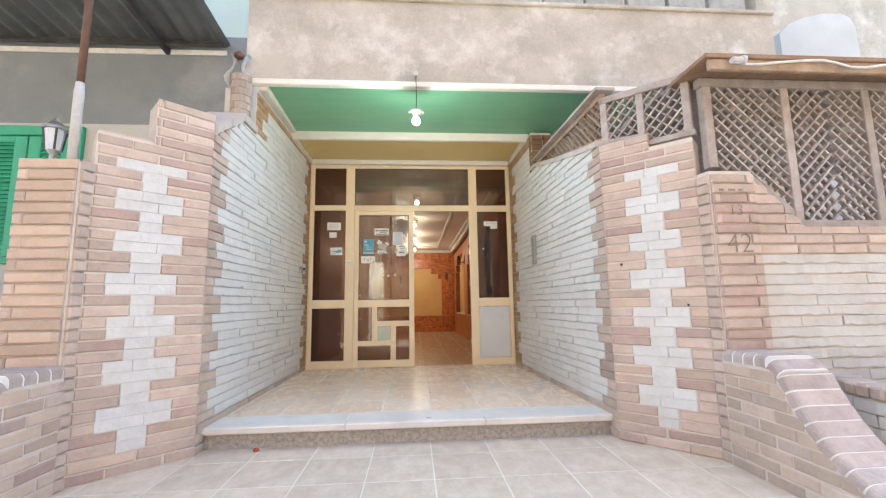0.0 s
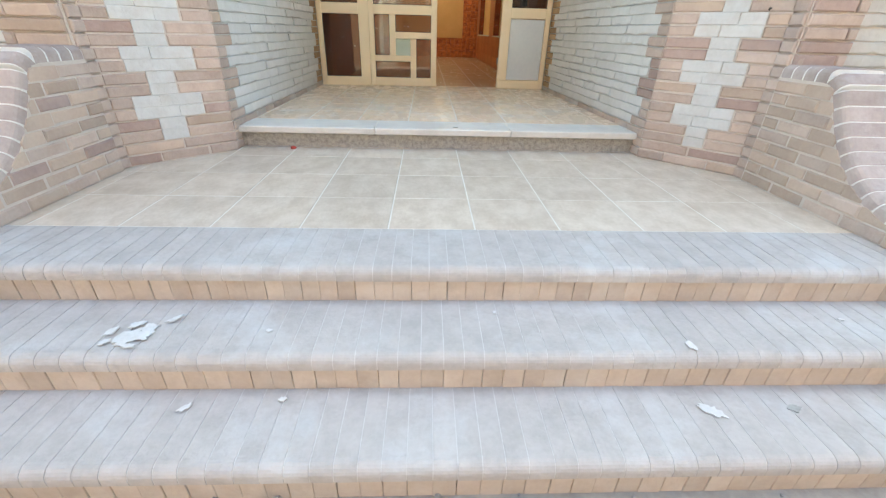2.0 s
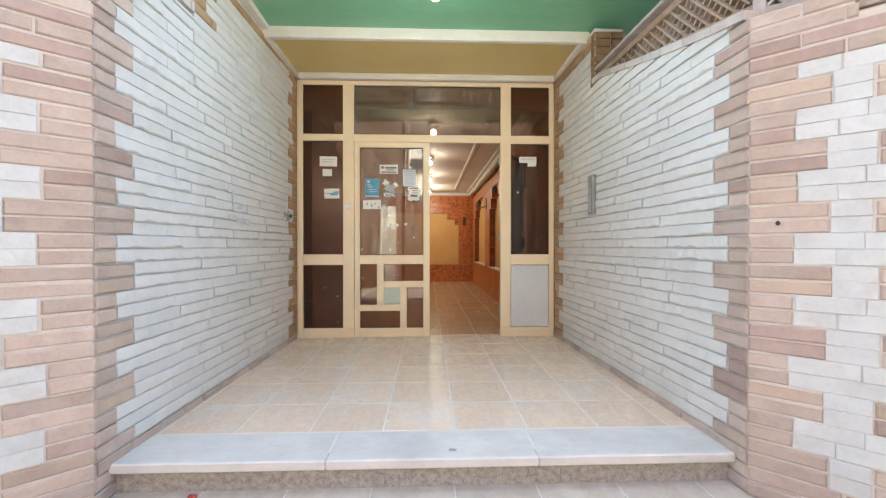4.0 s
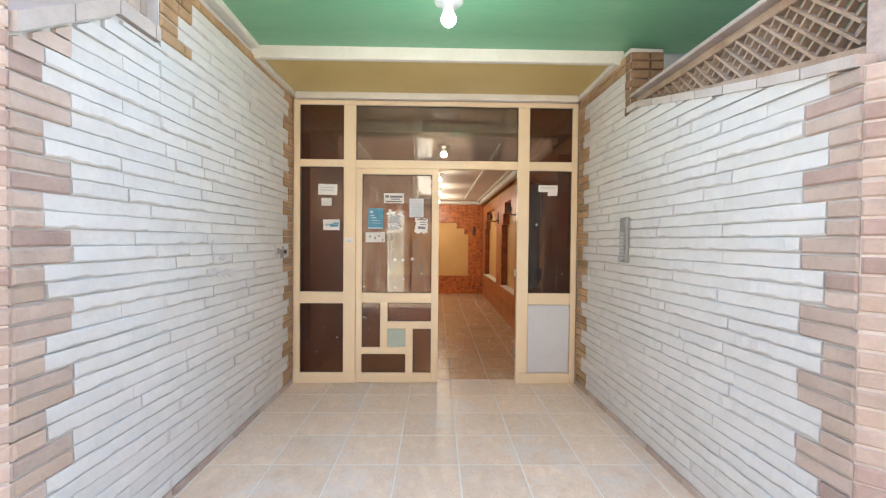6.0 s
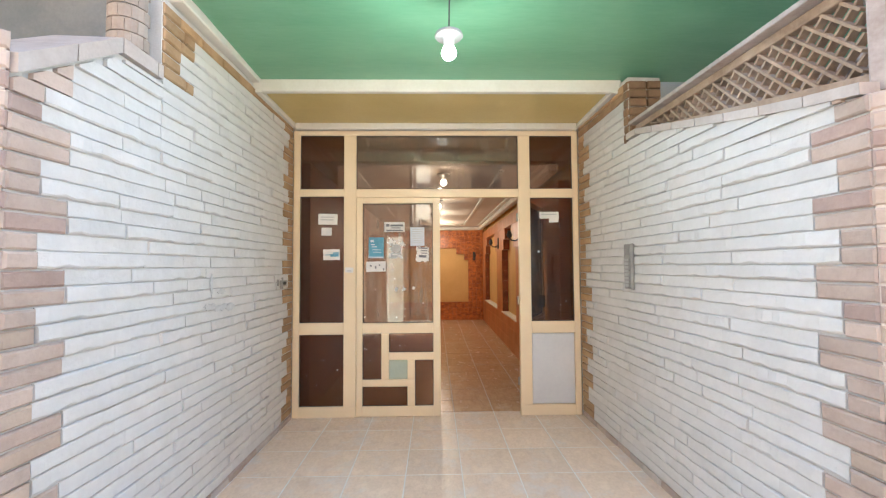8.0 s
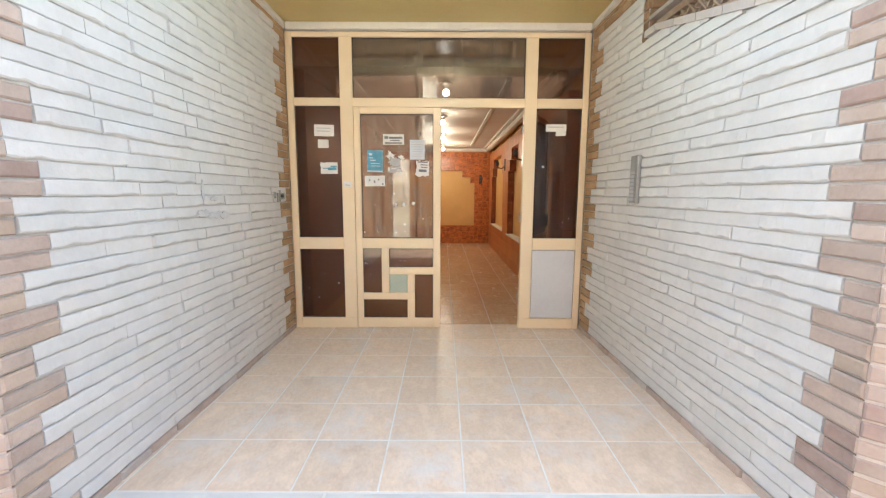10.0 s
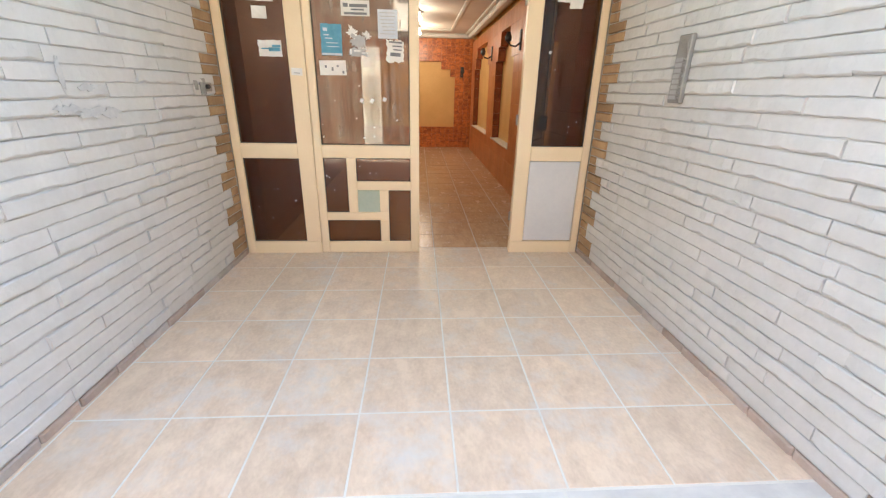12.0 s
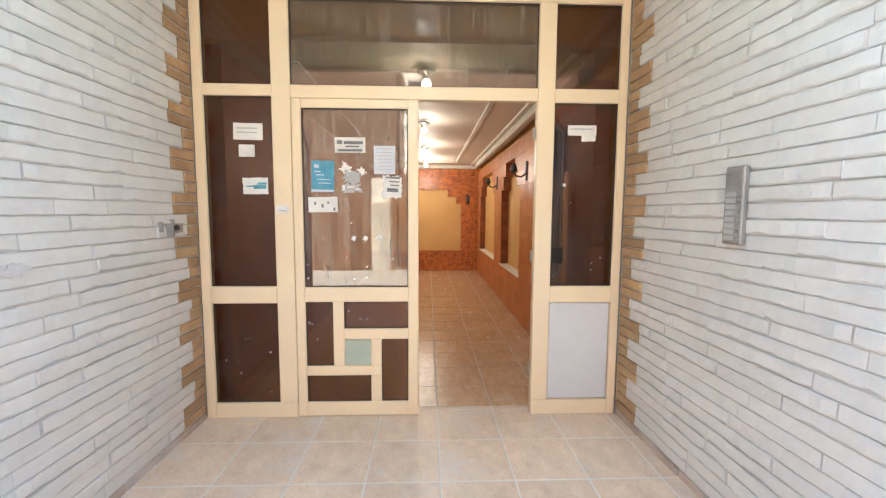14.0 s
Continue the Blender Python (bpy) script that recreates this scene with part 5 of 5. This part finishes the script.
def lay_pier(wall, ret, f, top, mats):
    for c in range(-6, 30):
        z = c * COURSE
        if z + COURSE > top + 0.01:
            break
        lay(wall, ret, 0, ret.len, z, BROWN_BRICK)
        if c % 2:
            lay(wall, f, 0, f.len, z, mats[rng.random() < 0.6])
        else:
            lay(wall, f, 0, 0.05 if rng.random() < 0.3 else 0.0, z, BROWN_BRICK)
            lay(wall, f, 0.0, f.len - 0.06, z, mats[rng.random() < 0.6])
            lay(wall, f, f.len - 0.06, f.len, z, BROWN_BRICK)


lay_pier(pier_left, RET_L, PIER_L, 1.80, (TAN_BRICK, TAN_BRICK))
lay_pier(pier_right, RET_R, PIER_R, 1.76, (MAUVE_BRICK, BROWN_BRICK))
for c in range(-2, 26):
    z = c * COURSE
    if z > 1.20:
        run(front_right, FRONT_R, 0, 1.9, z, BROWN_BRICK, False, 0.18, 0.26, top_front_r)
    else:
        run(front_right, FRONT_R, 0, 1.9, z, CREAM_BRICK, True, 0.22, 0.45)
for c in range(0, 15):
    run(front_left, FRONT_L, 0, 1.6, c * COURSE, WHITE_BRICK, True, 0.22, 0.45)


def bullnose(bm, x0, x1, y0, y1, z0, z1):
    box(bm, x0, x1, y0, y1, z0, z1)
    edges = [e for e in bm.edges if all(v.co.z > z1 - 0.001 for v in e.verts) and abs(e.verts[0].co.x - e.verts[1].co.x) > 0.01]
    bmesh.ops.bevel(bm, geom=edges, offset=0.034, segments=4, profile=0.5, affect="EDGES")


def lay_wing(wall, f):
    for c in range(-6, 9):
        z = c * COURSE
        run(wall, f, 0.11 * (c % 2), f.len, z, TANS, False, 0.19, 0.23, lambda s: top_wing(s) - 0.0)
        if c % 2 and z + COURSE <= 0.6:
            lay(wall, f, 0, 0.11, z, TANS)
    # coping bricks follow the sweep
    bed = bmesh.new()
    side = -f.n
    marks, last, walked, s = [0.0], 0.0, 0.0, 0.0
    while s < f.len - 0.004:
        walked += math.hypot(0.002, top_wing(s + 0.002) - top_wing(s))
        s += 0.002
        if walked - last >= 0.076:
            marks.append(s)
            last = walked
    for s0, s1 in zip(marks, marks[1:]):
        a = f.at(s0, 0.016, top_wing(s0))
        x = f.at(s1, 0.016, top_wing(s1)) - a
        length = x.length
        x.normalize()
        up = x.cross(side)
        if up.z < 0:
            up = -up
        m = Matrix((x, side, up)).transposed().to_4x4()
        bm = bmesh.new()
        bullnose(bm, 0.006, length - 0.006, 0, 0.275, -0.014, 0.055)
        bmesh.ops.transform(bm, matrix=Matrix.Translation(a) @ m, verts=bm.verts)
        part("coping_brick", bm, COPING_BRICK, wall)
        joint = bmesh.new()
        bullnose(joint, 0.0, length, 0.002, 0.273, -0.012, 0.0525)
        bmesh.ops.transform(joint, matrix=Matrix.Translation(a) @ m, verts=joint.verts)
        me = bpy.data.meshes.new("joint")
        joint.to_mesh(me)
        joint.free()
        bed.from_mesh(me)
        bpy.data.meshes.remove(me)
    part("coping_bed", bed, COPING_MORTAR, wall, "white mortar joints")


lay_wing(wing_left, WING_L)
lay_wing(wing_right, WING_R)


def coping_row(wall, f, top, s0, s1, depth, mat, width=0.075, thick=0.06, out=0.012):
    """Bricks on edge along a sloping wall top."""
    s = s0
    while s < s1 - 0.03:
        e = min(s + width, s1)
        m = Matrix(((f.d.x, -f.n.x, 0, 0), (f.d.y, -f.n.y, 0, 0), (0, 0, 1, 0), (0, 0, 0, 1)))
        m.translation = f.at(0, out, 0)
        bm = bmesh.new()
        vs = [bm.verts.new((x, y, z)) for x in (s + 0.003, e - 0.003) for y in (0, depth) for z in (top(x) - 0.004, top(x) + thick - (0.012 if y == 0 else 0))]
        bmesh.ops.convex_hull(bm, input=vs)
        bmesh.ops.transform(bm, matrix=m, verts=bm.verts)
        part("coping_brick", bm, mat, wall)
        s = e


coping_row(wall_left, LEFT, lambda s: 2.19 + 0.68 * min(s, 0.44), 0.0, 0.70, 0.30, DUSTY_BRICK, 0.22, 0.075, 0.036)
coping_row(wall_right, RIGHT, lambda s: top_right(s), 0.0, 1.595, 0.22, DUSTY_BRICK, 0.21, 0.05, 0.034)
coping_row(pilaster_left, PIL_L, lambda s: 2.305, 0.0, 0.34, 0.22, TAN_BRICK, 0.11, 0.02)
coping_row(pilaster_left, PIL_L, lambda s: 2.015, 0.345, PIL_L.len, 0.22, TAN_BRICK, 0.14, 0.02)
coping_row(pilaster_right, PIL_R, lambda s: 2.125, 0.0, 0.33, 0.22, TAN_BRICK, 0.11, 0.015)
coping_row(pilaster_right, PIL_R, lambda s: 2.025, 0.335, PIL_R.len, 0.22, TAN_BRICK, 0.14, 0.015)

# step bricks: long rounded treads and upright riser bricks
def tread_mesh(width, depth):
    bm = bmesh.new()
    box(bm, 0.0015, width - 0.0015, 0, depth, -0.055, 0)
    e = [e for e in bm.edges if all(v.co.y < 0.001 and v.co.z > -0.01 for v in e.verts)]
    bmesh.ops.bevel(bm, geom=e, offset=0.036, segments=6, profile=0.5, affect="EDGES")
    bmesh.ops.recalc_face_normals(bm, faces=bm.faces)
    me = bpy.data.meshes.new("tread_brick")
    bm.to_mesh(me)
    bm.free()
    me.materials.append(STEP_BRICK)
    return me


def riser_mesh(width, height):
    bm = bmesh.new()
    box(bm, 0.0006, width - 0.0006, -0.016, 0.004, 0, height, 0.002)
    me = bpy.data.meshes.new("riser_brick")
    bm.to_mesh(me)
    bm.free()
    me.materials.append(RISER_BRICK)
    return me


for nose, back, z in ((1.31, 1.648, 0.0), (1.015, 1.35, -0.15), (0.74, 1.05, -0.30)):
    bed = bmesh.new()
    box(bed, -1.868, 1.868, nose + 0.0015, back - 0.002, z - 0.0535, z - 0.0015)
    front = [e for e in bed.edges if all(v.co.y < nose + 0.002 and v.co.z > z - 0.01 for v in e.verts)]
    bmesh.ops.bevel(bed, geom=front, offset=0.0355, segments=6, profile=0.5, affect="EDGES")
    part("nosing_bed", bed, STEP_MORTAR, steps, "dusty pale mortar joints")
    treads = [tread_mesh(w, back - nose) for w in (0.066, 0.070, 0.074)]
    risers = [riser_mesh(w, 0.096) for w in (0.066, 0.070, 0.074)]
    x = -1.865
    while x < 1.80:
        k = rng.randrange(3)
        shared("tread_brick", treads[k], steps, pose(x, nose, z + rng.uniform(-0.0004, 0.0004)))
        shared("riser_brick", risers[k], steps, pose(x + rng.uniform(-0.001, 0.001), nose + 0.032 + rng.uniform(-0.0015, 0.0015), z - 0.151))
        x += (0.066, 0.070, 0.074)[k]


# floor tiles
def tile_mesh(w, d, mat, gap=0.007, thick=0.012):
    bm = bmesh.new()
    box(bm, gap / 2, w - gap / 2, gap / 2, d - gap / 2, -thick, 0)
    top_edges = [e for e in bm.edges if all(v.co.z > -0.001 for v in e.verts)]
    bmesh.ops.bevel(bm, geom=top_edges, offset=0.0015, segments=1, affect="EDGES")
    bmesh.ops.recalc_face_normals(bm, faces=bm.faces)
    me = bpy.data.meshes.new("floor_tile")
    bm.to_mesh(me)
    bm.free()
    me.materials.append(mat)
    return me


TILE = 0.38


def tiles(parent, xs, ys, z, mat, x_lim, y_lim, gap=0.0075):
    cache = {}
    for x in xs:
        for y in ys:
            x0, x1 = max(x, x_lim[0]), min(x + TILE, x_lim[1])
            y0, y1 = max(y, y_lim[0]), min(y + TILE, y_lim[1])
            if x1 - x0 < 0.03 or y1 - y0 < 0.03:
                continue
            key = (round(x1 - x0, 3), round(y1 - y0, 3))
            if key not in cache:
                cache[key] = tile_mesh(*key, mat, gap)
            shared("floor_tile", cache[key], parent, pose(x0, y0, z + rng.uniform(-0.0006, 0.0006), rng.uniform(-0.02, 0.02), rng.uniform(-0.02, 0.02)))


tiles(floor_porch, [0.145 + TILE * k for k in range(-5, 5)], [3.275 + TILE * k for k in range(0, 7)], PORCH, FLOOR_TILE, (-1.42, 1.45), (3.275, 5.60))
tiles(floor_lobby, [0.145 + TILE * k for k in range(-6, 5)], [3.275 + TILE * k for k in range(6, 25)], PORCH, LOBBY_FLOOR_DIM, (-1.25, 1.31), (5.60, 12.36))
tiles(floor_landing, [0.122 + TILE * k for k in range(-6, 6)], [1.642 + TILE * k for k in range(0, 4)], 0.0, LANDING_TILE, (-1.98, 1.98), (1.65, 3.06), 0.0065)

# marble edge slabs of the porch
for x0, x1 in ((-1.405, -0.462), (-0.460, 0.506), (0.508, 1.43)):
    m = B(x0, x1, 2.985, 3.272, PORCH - 0.045, PORCH, 0.006)
    o = part("marble_slab", m, MARBLE, floor_porch)
for x0, x1 in ((-1.42, -0.2), (-0.198, 0.62), (0.622, 1.45)):
    part("terrazzo_slab", B(x0, x1, 3.030, 3.042, -0.01, PORCH - 0.046, 0.002), TERRAZZO, riser)


# lobby wall tiles
def wall_tile(parent, mat, m, w, h, deep):
    key = (mat.name, round(w, 3), round(h, 3))
    if key not in BRICKS:
        bm = B(0.001, w - 0.001, 0, deep, 0.001, h - 0.001, 0.001)
        bmesh.ops.recalc_face_normals(bm, faces=bm.faces)
        me = bpy.data.meshes.new("wall_tile")
        bm.to_mesh(me)
        bm.free()
        me.materials.append(mat)
        BRICKS[key] = me
    shared("wall_tile", BRICKS[key], parent, m)


def niche_cut(s, z, niches):
    """True where a niche with stepped upper corners is left open."""
    for a, b, lo, hi in niches:
        if lo <= z <= hi and a <= s <= b:
            edge = min(s - a, b - s)
            drop = 0.36 * max(0.0, 1 - edge / 0.32)
            if z < hi - drop:
                return True
    return False


def tile_wall(parent, f, mat, niches, length, w, h, z1, deep):
    nz = int(round((z1 - PORCH) / h))
    ns = int(length / w)
    for j in range(nz):
        for i in range(ns):
            s, z = i * w, PORCH + j * h
            if niche_cut(s + w / 2, z + h / 2, niches):
                continue
            wall_tile(parent, mat, f.matrix(s, s + w, z), w, h, deep)
            if deep > 0.1 and niche_cut(s - w / 2, z + h / 2, niches):
                wall_tile(parent, LOBBY_REVEAL, f.matrix(s - 0.007, s, z), 0.007, h, deep - 0.004)


LOB_R = Face((1.315, 5.64), (1.315, 12.36), (-1, 0))
tile_wall(wall_lobby_right, LOB_R, LOBBY_TILE, ((0.45, 1.65, 0.71, 2.12), (2.22, 3.55, 0.71, 2.12), (4.15, 6.1, 0.71, 2.12)), 6.66, 0.16, 0.1875, 2.475, 0.11)
LOB_B = Face((1.25, 12.355), (-1.65, 12.355), (0, -1))
tile_wall(wall_lobby_back, LOB_B, LOBBY_PATTERN, ((0.38, 2.6, 0.62, 1.96),), 2.9, 0.1036, 0.155, 2.475, 0.05)
part("niche_sill", B(1.19, 1.32, 7.86, 9.2, 0.69, 0.713, 0.004), WHITE_PLASTER, wall_lobby_right)
part("niche_sill", B(1.19, 1.32, 9.8, 11.75, 0.69, 0.713, 0.004), WHITE_PLASTER, wall_lobby_right)

# loose grit at the foot of the steps
bm = bmesh.new()
gr = random.Random(9)
for k in range(900):
    x, y = gr.uniform(-2, 2.2), gr.uniform(-0.3, 0.76) ** 1
    s = gr.uniform(0.004, 0.018)
    bmesh.ops.create_cube(bm, size=s, matrix=pose(x, y, GRADE + s * 0.3, gr.uniform(0, 90), gr.uniform(0, 90), gr.uniform(0, 90)))
tagged(obj("rubble", bm, PEBBLE), "loose grey grit and pebbles on the ground", "gravel", "", "stuff")
